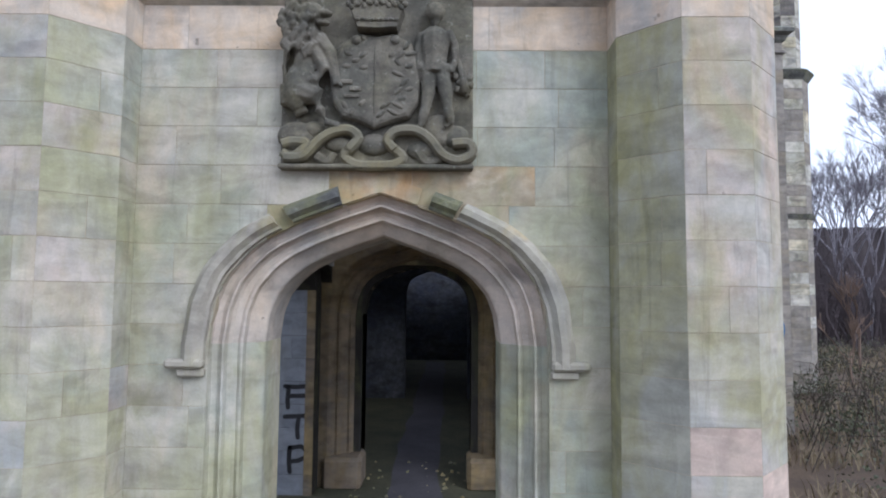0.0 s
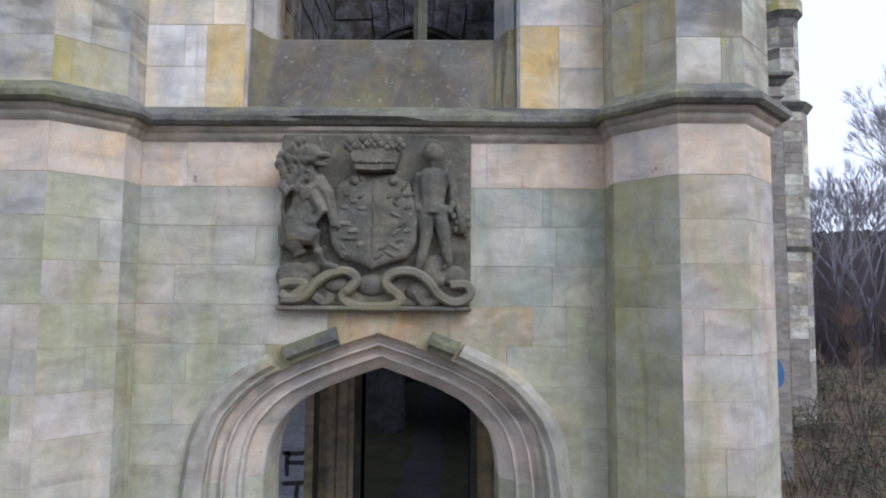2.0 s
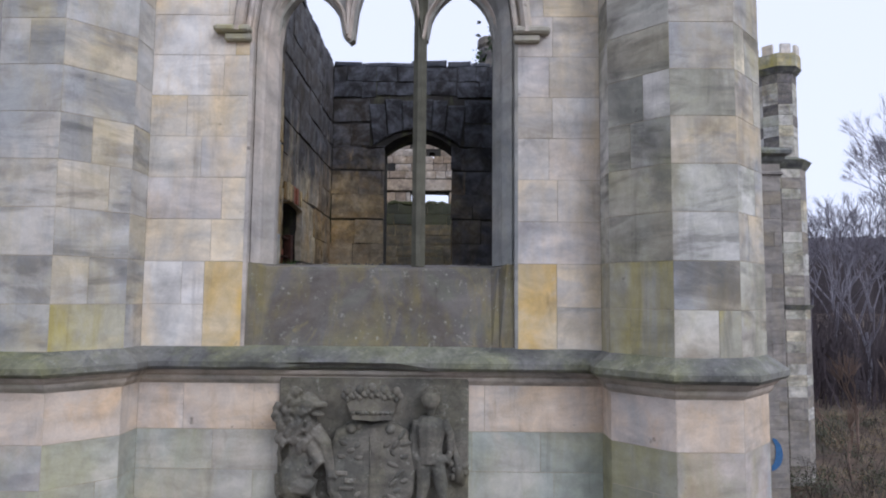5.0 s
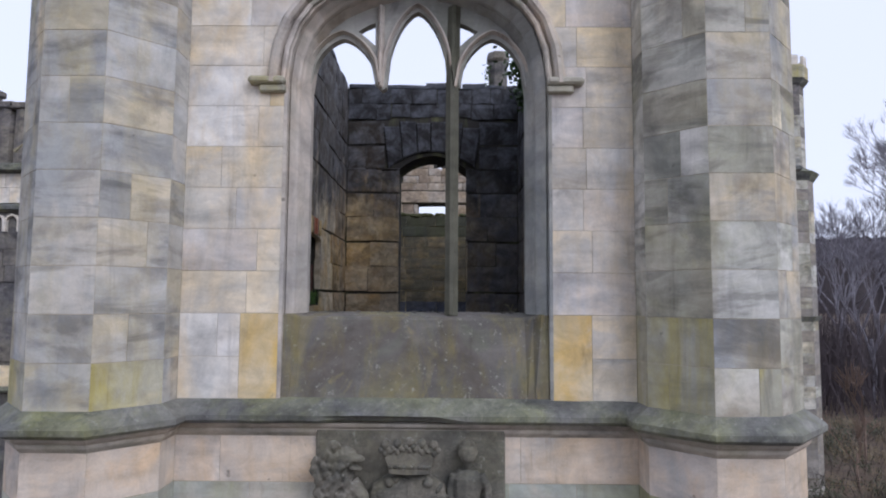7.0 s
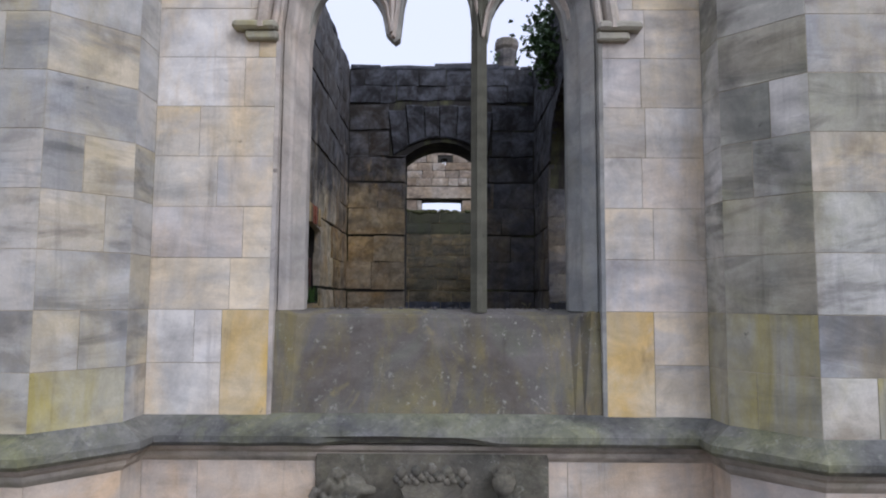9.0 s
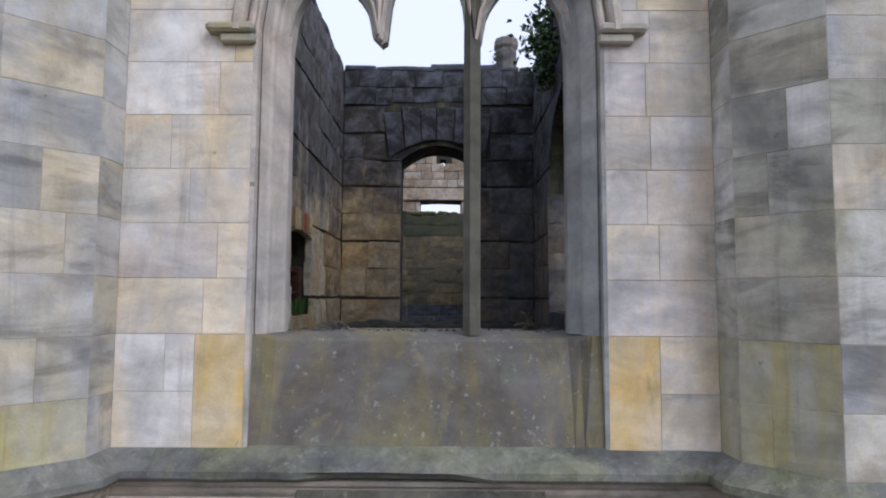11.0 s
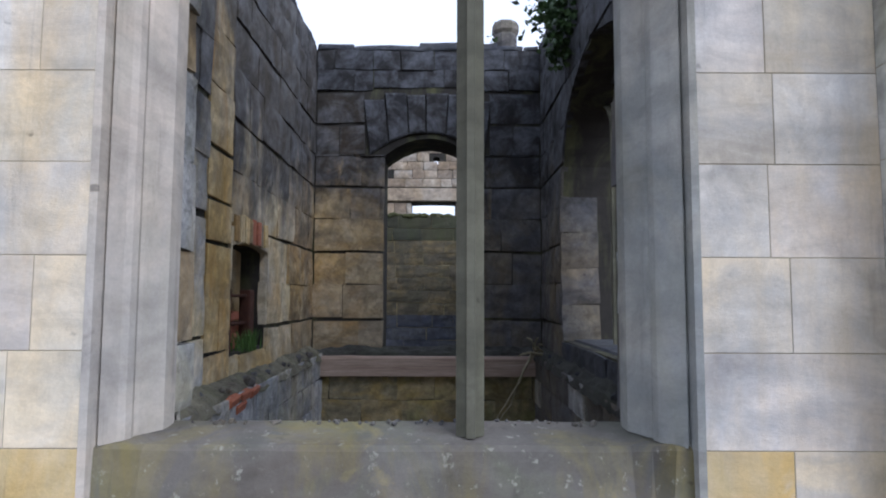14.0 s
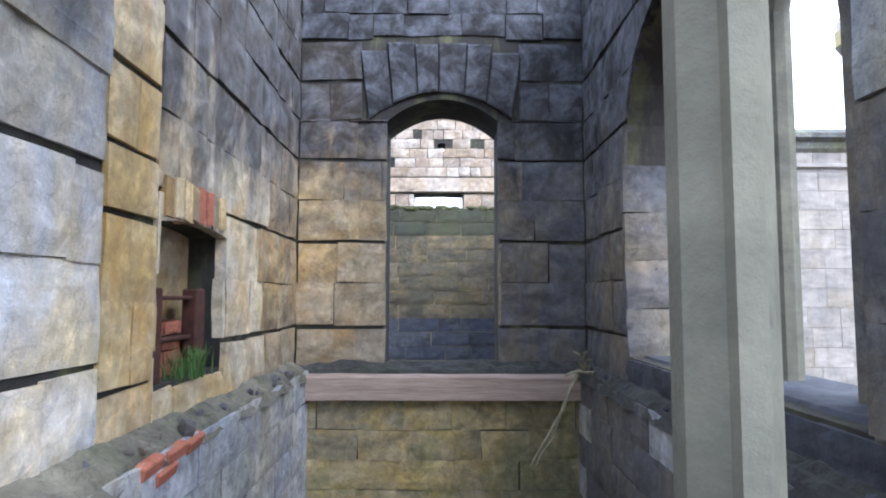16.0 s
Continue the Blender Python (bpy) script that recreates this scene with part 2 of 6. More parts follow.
M_RUSTY = stone("sandstone_rust_stained", ["b0a58f", "a9a08e", "b8ab92"], stain="7a6f5c", algae="a8865a", algae_amt=0.5, stain_amt=0.5, seed=61.0, patch=("b59a74", "8e8c66"), washes=[("b38c5c", 2.6, 0.52, 0.6), ("8e9070", 1.8, 0.52, 0.7), ("d0c4b0", 2.6, 0.56, 0.7)])
M_TRIM = stone("sandstone_trim", ["beb6ab", "c4bbb0", "b9b3aa"], stain="746d67", algae="a09b86", algae_amt=0.45, stain_amt=0.3, seed=9.4, patch=("c9bcae", "9f9d99"), stain_at=(0.52, 0.64), washes=[("4f4b47", 2.2, 0.58, 0.75), ("c8b59c", 1.5, 0.53, 0.5)])
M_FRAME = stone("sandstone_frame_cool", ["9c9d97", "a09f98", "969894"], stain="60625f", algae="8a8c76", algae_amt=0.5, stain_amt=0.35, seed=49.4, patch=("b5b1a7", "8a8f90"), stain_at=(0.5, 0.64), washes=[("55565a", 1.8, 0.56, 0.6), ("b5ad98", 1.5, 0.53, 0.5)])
M_HOOD = stone("sandstone_hood", ["a39f92", "a8a497"], stain="66645e", algae="94936a", algae_amt=0.6, stain_amt=0.55, seed=29.4, patch=("94938a", "b3aca0"), washes=[("b59a4c", 1.6, 0.6, 0.6), ("6a5c52", 2.2, 0.58, 0.7)])
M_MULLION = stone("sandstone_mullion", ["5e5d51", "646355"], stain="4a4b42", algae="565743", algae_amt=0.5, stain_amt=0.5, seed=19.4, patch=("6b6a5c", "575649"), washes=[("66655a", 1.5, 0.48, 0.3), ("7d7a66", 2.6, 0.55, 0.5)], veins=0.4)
M_DARKTRIM = stone("sandstone_blackened", ["77776f", "6f716b", "7e7d75"], stain="3f4042", algae="7a7b4c", algae_amt=0.8, stain_amt=0.85, seed=4.4, spots=0.25, patch=("6d7058", "565759"), mottle=0.5)
M_APRON = stone("sandstone_apron", ["6b6762", "716c65"], stain="474642", algae="867a3e", algae_amt=0.65, stain_amt=0.6, seed=6.6, spots=0.42, patch=("62625a", "5a554e"), washes=[("544c42", 1.6, 0.5, 0.6), ("6a6f56", 1.7, 0.53, 0.6), ("9a8d58", 3.6, 0.6, 0.7)])
M_CARVED = stone("sandstone_carved", ["716d63", "767266"], stain="3a3933", algae="87815b", algae_amt=0.5, stain_amt=0.65, seed=1.2, spots=0.35, bump=0.9, patch=("55564f", "706b5c"), mottle=0.5)
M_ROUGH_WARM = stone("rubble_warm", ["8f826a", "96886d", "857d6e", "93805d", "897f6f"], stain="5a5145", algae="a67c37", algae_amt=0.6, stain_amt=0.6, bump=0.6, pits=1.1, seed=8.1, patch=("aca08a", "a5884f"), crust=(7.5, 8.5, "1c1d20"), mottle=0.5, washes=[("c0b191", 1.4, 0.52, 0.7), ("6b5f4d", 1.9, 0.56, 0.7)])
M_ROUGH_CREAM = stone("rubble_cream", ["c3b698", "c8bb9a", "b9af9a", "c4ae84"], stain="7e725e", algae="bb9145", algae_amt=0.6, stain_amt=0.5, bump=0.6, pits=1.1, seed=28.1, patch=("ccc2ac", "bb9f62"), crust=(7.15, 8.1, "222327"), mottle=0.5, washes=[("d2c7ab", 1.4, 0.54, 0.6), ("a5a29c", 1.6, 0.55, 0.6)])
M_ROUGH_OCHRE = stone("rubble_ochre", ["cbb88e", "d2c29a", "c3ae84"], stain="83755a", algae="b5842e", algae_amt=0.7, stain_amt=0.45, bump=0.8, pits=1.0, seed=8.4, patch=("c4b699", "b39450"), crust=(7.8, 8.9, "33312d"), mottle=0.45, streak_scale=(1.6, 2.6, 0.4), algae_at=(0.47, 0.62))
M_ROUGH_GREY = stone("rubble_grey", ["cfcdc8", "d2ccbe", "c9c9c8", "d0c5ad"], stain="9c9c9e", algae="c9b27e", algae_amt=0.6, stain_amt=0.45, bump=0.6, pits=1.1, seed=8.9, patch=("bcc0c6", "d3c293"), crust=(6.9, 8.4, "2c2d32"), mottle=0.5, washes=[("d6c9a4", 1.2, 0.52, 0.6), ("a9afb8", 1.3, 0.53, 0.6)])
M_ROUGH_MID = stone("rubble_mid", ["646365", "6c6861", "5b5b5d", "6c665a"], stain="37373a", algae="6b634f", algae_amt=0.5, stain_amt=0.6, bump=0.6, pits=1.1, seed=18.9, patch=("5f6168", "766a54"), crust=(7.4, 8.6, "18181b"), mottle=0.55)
# black crust on copings; painted shade under the side window and low in the hall
M_ROUGH_DARK = stone("rubble_crust_and_shade", ["41444b", "494c53", "3c3f46", "505255"], stain="1f2126", algae="41413f", algae_amt=0.5, stain_amt=0.8, bump=0.6, pits=1.1, seed=9.9, patch=("383d4c", "56585c"), mottle=0.6)
M_MOSSY = stone("rubble_mossy", ["988b6a", "a39470", "867f69", "b0a07c"], stain="454237", algae="6a6f3a", algae_amt=0.65, stain_amt=0.6, bump=0.6, pits=1.1, seed=10.5, patch=("a08a50", "6e6d59"), mottle=0.55, washes=[("b9ad92", 1.3, 0.55, 0.7), ("4e4a38", 1.5, 0.55, 0.7)])
M_ROUGH_LOW = stone("rubble_low", ["aaacaf", "b1b0ab", "a1a4aa", "b4afa0"], stain="66696e", algae="828360", algae_amt=0.5, stain_amt=0.55, bump=1.0, pits=1.2, seed=38.9, patch=("959aa2", "afa589"), mottle=0.8)
M_PALE = stone("sandstone_pale_far", ["a99a84", "8d7c6a", "b3aa9c", "9a8468", "7f7468", "bdb6aa"], stain="5a5048", algae="8a7554", algae_amt=0.5, stain_amt=0.6, seed=14.2, patch=("8b7c6b", "b0a698"), mottle=0.4)
M_WING = stone("sandstone_wing_grey", ["8d8880", "979188", "837e77", "8f8674"], stain="5c5a58", algae="857c62", algae_amt=0.4, stain_amt=0.5, seed=74.2, patch=("7f7c78", "9b948a"), veins=0.4)
M_WINGDARK = stone("sandstone_wing_dark", ["6f6a64", "7a746c", "646260"], stain="35353a", algae="6d6a55", algae_amt=0.5, stain_amt=0.75, seed=15.2, patch=("5d5c60", "7c766a"), mottle=0.5)
M_CORE = stone("mortar_core", ["a89d88", "b5ac99"], stain="7f796c", bump=0.3, seed=12.0)
# shade of open slots, put-log holes and door soffit, put into the colour
M_CORE_SHADE = stone("mortar_core_shade", ["2b2926", "312e2a"], stain="191816", bump=0.7, seed=12.9)
M_INNER = stone("sandstone_inner_arch", ["7d705c", "857660", "75695a"], stain="463f36", algae="7a6638", algae_amt=0.6, stain_amt=0.6, seed=13.7, patch=("6b655c", "8b7850"), veins=0.4)
# blue tone: cool daylight through the side arch, put into the stone
M_REVEAL_BLUELIT = stone("sandstone_reveal_bluelit", ["85898f", "7e8289"], stain="5d6068", algae="787972", stain_amt=0.5, seed=16.1)


def simple(name, a, b, scale, rough=0.85, bump=0.2, metal=0.0, stretch=None, fine=None):
    m, nt, p = base_material(name, rough)
    tc = nt.nodes.new("ShaderNodeNewGeometry").outputs["Position"]
    n1 = noise_at(nt, tc, scale, 6, 0.65, stretch)
    col = ramp(nt, [(0.3, srgb(a)), (0.7, srgb(b))], n1)
    n2 = noise_at(nt, tc, fine or scale * 9, 4, 0.7, stretch)
    col = blend(nt, 1.0, col, ramp(nt, [(0.3, grey(0.75)), (0.7, grey(1.2))], n2), "MULTIPLY")
    nt.links.new(col, p.inputs["Base Color"])
    p.inputs["Metallic"].default_value = metal
    bp = node(nt, "ShaderNodeBump", Strength=bump, Distance=0.01)
    nt.links.new(n2, bp.inputs["Height"])
    nt.links.new(bp.outputs[0], p.inputs["Normal"])
    return m


M_EARTH = simple("leaf_litter", "43372e", "63523f", 0.6, bump=0.8, fine=14)
M_FLOOR = simple("damp_floor_earth", "2b2f22", "4c4a36", 0.9, bump=0.6, fine=11)
M_PATH = simple("worn_path", "3c3a3e", "4c4a50", 1.2, bump=0.3, fine=20)
M_TIMBER = simple("weathered_timber", "8a776b", "a69588", 3.0, bump=0.3, stretch=(0.3, 6, 6), fine=12)
M_BRICK = simple("red_brick", "8a5140", "ad6c50", 6.0, bump=0.5)
M_RUST = simple("rusty_iron", "38231d", "5a382b", 12.0, rough=0.8, bump=0.4, metal=0.3)
M_GRASS = simple("grass_green", "3f5a2a", "587a3a", 8.0, bump=0.0)
M_DRYGRASS = simple("dry_grass", "6a5f49", "9a8c70", 0.5, bump=0.0)
M_IVY = simple("ivy_leaf", "23361c", "44602f", 9.0, rough=0.5, bump=0.0)
M_BARK = simple("bare_bark", "3b3530", "575048", 6.0, bump=0.2)
# sky glare on the branches is put in as a pale bluish grey
M_TWIG = simple("twigs", "716c70", "95929a", 2.0, bump=0.0)
M_ROOT = simple("dead_root", "6f6a55", "9a937a", 8.0, bump=0.3)
M_PAINT = simple("black_spray_paint", "141416", "222226", 20.0, rough=0.5, bump=0.05)
M_PAINT_BLUE = simple("blue_spray_paint", "2c5a86", "3d6c98", 9.0, rough=0.6, bump=0.05)
M_MOSS = simple("moss", "2c3018", "4a4c26", 7.0, bump=0.9)


# ---- mesh helpers ----
def mesh_object(name, verts, faces, material, parent=None, label="", smooth=False):
    me = bpy.data.meshes.new(name)
    me.from_pydata(verts, [], faces)
    me.materials.append(material)
    me.validate()
    if smooth:
        me.polygons.foreach_set("use_smooth", [True] * len(me.polygons))
    me.update()
    ob = new(name, me)
    if parent:
        ob.parent = parent
    if label:
        ob["label"] = label
    return ob


def part(name, bm, material, parent=None, label="", smooth=False):
    bmesh.ops.recalc_face_normals(bm, faces=bm.faces)
    me = bpy.data.meshes.new(name)
    bm.to_mesh(me)
    bm.free()
    me.materials.append(material)
    if smooth:
        me.polygons.foreach_set("use_smooth", [True] * len(me.polygons))
    ob = new(name, me)
    if parent:
        ob.parent = parent
    if label:
        ob["label"] = label
    return ob


def box_bm(x0, x1, y0, y1, z0, z1, bm=None, bevel=0.0):
    bm = bm or bmesh.new()
    r = bmesh.ops.create_cube(bm, size=1.0, matrix=Matrix.Translation(((x0 + x1) / 2, (y0 + y1) / 2, (z0 + z1) / 2)) @ Matrix.Diagonal((x1 - x0, y1 - y0, z1 - z0, 1)))
    if bevel:
        edges = list({e for v in r["verts"] for e in v.link_edges})
        bmesh.ops.bevel(bm, geom=edges, offset=bevel, segments=1, affect="EDGES")
    return bm


def thing(name, label, category, at=(0, 0, 0), group="", kind=""):
    e = new(name)
    e.location = at
    e.empty_display_size = 0.1
    return tagged(e, label, category, group, kind)


class Face:
    """A flat wall face: u runs along it, n points out of it; a point is origin + u * a + n * d at height z."""

    def __init__(self, origin, u, n):
        self.o, self.u, self.n = Vector((*origin, 0)), Vector((*u, 0)), Vector((*n, 0))

    def at(self, a, z, d=0.0):
        p = self.o + self.u * a + self.n * d
        return (p.x, p.y, z)


def extrude_poly(face, poly, front, back, chamfer=0.006):
    """Vertices and faces of a slab with the outline poly [(a, z)], its front edge chamfered."""
    n = len(poly)
    ca, cz = sum(p[0] for p in poly) / n, sum(p[1] for p in poly) / n
    inner = []
    for a, z in poly:
        l = math.hypot(a - ca, z - cz) or 1
        k = max(0.0, 1 - 1.4 * chamfer / l)
        inner.append((ca + (a - ca) * k, cz + (z - cz) * k))
    v = [face.at(a, z, back) for a, z in poly] + [face.at(a, z, front - chamfer * 0.7) for a, z in poly] + [face.at(a, z, front) for a, z in inner]
    f = [tuple(range(2 * n, 3 * n))]
    for i in range(n):
        j = (i + 1) % n
        f += [(i, j, n + j, n + i), (n + i, n + j, 2 * n + j, 2 * n + i)]
    return v, f


def rough_block(face, a0, a1, z0, z1, front, back, rng, amp):
    """A rough-dressed stone: its front a small grid of uneven points, its edges worn back."""
    nu, nz = max(3, min(7, int((a1 - a0) / 0.09))), 4
    v, f = [], []
    ja = [rng.uniform(-0.012, 0.012) for _ in range(4)]
    sx = rng.uniform(0, 50)
    for j in range(nz + 1):
        for i in range(nu + 1):
            s, t = i / nu, j / nz
            a = a0 + (a1 - a0) * s + (ja[0] * (1 - t) + ja[1] * t) * (1 if i in (0, nu) else 0)
            z = z0 + (z1 - z0) * t + (ja[2] * (1 - s) + ja[3] * s) * (1 if j in (0, nz) else 0)
            edge = i in (0, nu) or j in (0, nz)
            d = front + amp * noise.noise((a * 4 + sx, z * 4, sx)) + amp * 0.6 * noise.noise((a * 11, z * 11 + sx, 3.0)) - (amp * 0.4 + 0.003 if edge else 0)
            v.append(face.at(a, z, d))
    w = nu + 1
    f = [(j * w + i, j * w + i + 1, (j + 1) * w + i + 1, (j + 1) * w + i) for j in range(nz) for i in range(nu)]
    rim = [i for i in range(w)] + [j * w + nu for j in range(1, nz + 1)] + [nz * w + i for i in range(nu - 1, -1, -1)] + [j * w for j in range(nz - 1, 0, -1)]
    b = len(v)
    corner = face.n * (front - back)
    for k in rim:
        p = Vector(v[k]) - corner
        v.append(tuple(p))
    m = len(rim)
    f += [(rim[k], b + k, b + (k + 1) % m, rim[(k + 1) % m]) for k in range(m)]
    return v, f


CURVE = [(0.0, 1.0), (0.22, 0.934), (0.45, 0.86), (0.65, 0.76), (0.8, 0.63), (0.9, 0.48), (0.97, 0.26), (1.0, 0.0)]


def four_centred(s):
    """Height of a four-centred arch, 0 to 1, at the distance s, 0 to 1, from its middle."""
    s = min(1.0, abs(s))
    for (a, b), (c, d) in zip(CURVE, CURVE[1:]):
        if s <= c:
            return b + (d - b) * (s - a) / (c - a)
    return 0.0


DOOR_CURVE = [(0.0, 1.0), (0.22, 0.918), (0.47, 0.812), (0.65, 0.712), (0.76, 0.628), (0.895, 0.458), (0.965, 0.29), (1.0, 0.0)]


def door_shape(s):
    """The doorway's arch: straighter haunches and a tighter shoulder."""
    s = min(1.0, abs(s))
    for (a, b), (c, d) in zip(DOOR_CURVE, DOOR_CURVE[1:]):
        if s <= c:
            return b + (d - b) * (s - a) / (c - a)
    return 0.0


class Opening:
    """An arched opening in a wall: its middle, half width, sill, springing and rise."""

    def __init__(self, mid, half, sill, spring, rise, shape=four_centred):
        self.mid, self.half, self.sill, self.spring, self.rise, self.shape = mid, half, sill, spring, rise, shape

    def top(self, a):
        d = abs(a - self.mid)
        return None if d >= self.half - 1e-6 else self.spring + self.rise * self.shape(d / self.half)

    def grown(self, by, keep_sill=True):
        return Opening(self.mid, self.half + by, self.sill - (0 if keep_sill else by), self.spring, self.rise + by * 0.85, self.shape)


def segmental(s):
    return max(0.0, 1 - min(1.0, abs(s)) ** 2)


def cut(a0, a1, z0, z1, op):
    """What is left of a block beside and above an opening, as outlines."""
    if op is None or z1 <= op.sill + 1e-4 or a1 <= op.mid - op.half or a0 >= op.mid + op.half:
        return [[(a0, z0), (a1, z0), (a1, z1), (a0, z1)]]
    if z0 >= op.spring + op.rise:
        return [[(a0, z0), (a1, z0), (a1, z1), (a0, z1)]]
    marks = sorted({a0, a1, *[a for a in (op.mid - op.half, op.mid, op.mid + op.half) if a0 < a < a1], *[a0 + (a1 - a0) * i / 10 for i in range(11)]})
    runs, run = [], []

    def low(a):
        t = op.top(a)
        return z0 if t is None else max(z0, t)
    fine = []
    for p, q in zip(marks, marks[1:]):
        fine += [p + (q - p) * i / 4 for i in range(4)]
    fine.append(marks[-1])
    for a in fine:
        if low(a) < z1 - 0.004:
            run.append(a)
        else:
            if len(run) > 1:
                runs.append(run)
            run = []
    if len(run) > 1:
        runs.append(run)
    out = []
    for r in runs:
        bottom = []
        for a in r:
            z = low(a)
            e = 1e-4
            if a == r[0] and op.mid - op.half - e < a < op.mid + op.half + e and z0 < op.spring:
                bottom.append((a, max(z0, op.top(a + e) or z0)))
            elif a == r[-1] and op.mid - op.half - e < a < op.mid + op.half + e:
                bottom.append((a, max(z0, op.top(a - e) or z0)))
            else:
                bottom.append((a, z))
        slim = [bottom[0]]
        for k in range(1, len(bottom) - 1):
            (x0, y0), (x1, y1), (x2, y2) = slim[-1], bottom[k], bottom[k + 1]
            if abs((x1 - x0) * (y2 - y0) - (x2 - x0) * (y1 - y0)) > 1e-5:
                slim.append(bottom[k])
        slim.append(bottom[-1])
        if r[-1] - r[0] > 0.02:
            out.append(slim + [(r[-1], z1), (r[0], z1)])
    return out


def masonry(parent, face, a0, a1, courses, choose, rng, op=None, length=(0.45, 0.8), joint=0.0038, front=0.0, back=-0.05, rough=0.0, uneven=0.0007, chamfer=0.0012, minimum=0.16, name="block", skip=None):
    """Lays a face with courses [(z0, z1)] of blocks, each an object under parent."""
    for k, (z0, z1) in enumerate(courses):
        cuts, a = [a0], a0 - rng.uniform(0, length[0] * 0.6)
        while True:
            a += rng.uniform(*length)
            if a > a1 - minimum:
                break
            if a > a0 + minimum:
                cuts.append(a)
        cuts.append(a1)
        for p, q in zip(cuts, cuts[1:]):
            if skip and skip(p, q, z0, z1):
                continue
            mat = choose((p + q) / 2, (z0 + z1) / 2, rng)
            d = front + rng.uniform(-uneven, uneven)
            for poly in cut(p + joint / 2, q - joint / 2, z0 + joint / 2, z1 - joint / 2, op):
                if rough and len(poly) == 4 and abs(poly[0][1] - poly[1][1]) < 1e-6:
                    v, f = rough_block(face, poly[0][0], poly[1][0], poly[0][1], poly[2][1], d, back, rng, rough)
                else:
                    v, f = extrude_poly(face, poly, d, back, chamfer)
                mesh_object(name, v, f, mat, parent)


def course_list(z0, z1, h, rng=None, jitter=0.0):
    n = max(1, round((z1 - z0) / h))
    zs = [z0 + (z1 - z0) * i / n + (rng.uniform(-jitter, jitter) if rng and 0 < i < n else 0) for i in range(n + 1)]
    return list(zip(zs, zs[1:]))


def arch_path(op, foot, lo=-1.0, hi=1.0, legs=True, n=14):
    """Samples of an arch for sweeping: (side -1..1 on the curve, None) and the feet of its legs."""
    pts = []
    ss = sorted({-1.0, 1.0, 0.0, *[k * c for c, _ in CURVE for k in (-1, 1)], *[i / n for i in range(-n, n + 1)]})
    if legs and lo <= -1:
        pts.append((-1.0, foot))
    pts += [(s, None) for s in ss if lo <= s <= hi]
    if legs and hi >= 1:
        pts.append((1.0, foot))
    return pts


def arch_sweep(name, op, profile, foot, material, parent, lo=-1.0, hi=1.0, legs=True, axis="y", cx=None, label=""):
    """Sweeps a closed profile [(outward offset, depth)] round an arch. axis y: the wall faces -y; axis x: it faces +x."""
    path = arch_path(op, foot, lo, hi, legs)
    n, v, f = len(profile), [], []
    for s, z in path:
        for off, d in profile:
            a = op.mid + s * (op.half + off)
            zz = z if z is not None else op.spring + (op.rise + 0.85 * off) * op.shape(s)
            v.append((a, d, zz) if axis == "y" else (d, a, zz))
    for i in range(len(path) - 1):
        for j in range(n):
            k = (j + 1) % n
            f.append((i * n + j, i * n + k, (i + 1) * n + k, (i + 1) * n + j))
    f += [tuple(range(n)), tuple((len(path) - 1) * n + j for j in range(n - 1, -1, -1))]
    bm = bmesh.new()
    bv = [bm.verts.new(p) for p in v]
    for q in f:
        bm.faces.new([bv[i] for i in q])
    return part(name, bm, material, parent, label)


def plan_sweep(name, pts, profile, material, parent, label=""):
    """Sweeps a profile [(outward, z)] along a plan line, mitred; outward is to the right of its way."""
    P = [Vector(p) for p in pts]
    n, v, f = len(profile), [], []
    for i, p in enumerate(P):
        t0 = (p - P[i - 1]).normalized() if i else (P[1] - p).normalized()
        t1 = (P[i + 1] - p).normalized() if i < len(P) - 1 else t0
        n0, n1 = Vector((t0.y, -t0.x)), Vector((t1.y, -t1.x))
        b = (n0 + n1).normalized()
        b = b / max(0.3, b.dot(n0))
        for o, z in profile:
            v.append((p.x + b.x * o, p.y + b.y * o, z))
    for i in range(len(P) - 1):
        for j in range(n):
            k = (j + 1) % n
            f.append((i * n + j, i * n + k, (i + 1) * n + k, (i + 1) * n + j))
    f += [tuple(range(n)), tuple((len(P) - 1) * n + j for j in range(n - 1, -1, -1))]
    bm = bmesh.new()
    bv = [bm.verts.new(q) for q in v]
    for q in f:
        bm.faces.new([bv[i] for i in q])
    return part(name, bm, material, parent, label)


def wall_core(name, face, a0, a1, z0, z1, thick, ops, material, parent=None):
    """The body of a wall with openings through it: columns of prisms between the openings' sampled edges."""
    bm = bmesh.new()
    edges = {a0, a1}
    for op in ops:
        for i in range(-16, 17):
            edges.add(min(a1, max(a0, op.mid + op.half * i / 16)))
    e = sorted(edges)
    for p, q in zip(e, e[1:]):
        if q - p < 1e-5:
            continue
        m = (p + q) / 2
        gaps = sorted([(op.sill, op) for op in ops if abs(m - op.mid) < op.half], key=lambda g: g[0])
        z = (z0, z0)
        for s, op in gaps:
            if s > z[0] + 1e-4:
                column(bm, face, p, q, z, (s, s), thick)
            z = (op.top(p) or op.spring, op.top(q) or op.spring)
        if z[0] < z1:
            column(bm, face, p, q, z, (z1, z1), thick)
    return part(name, bm, material, parent)


def column(bm, face, p, q, low, high, thick):
    v = [bm.verts.new(face.at(a, z, d)) for d in (0, -thick) for a, z in ((p, low[0]), (q, low[1]), (q, high[1]), (p, high[0]))]
    for ix in ((0, 1, 2, 3), (7, 6, 5, 4), (0, 4, 5, 1), (1, 5, 6, 2), (2, 6, 7, 3), (3, 7, 4, 0)):
        bm.faces.new([v[i] for i in ix])


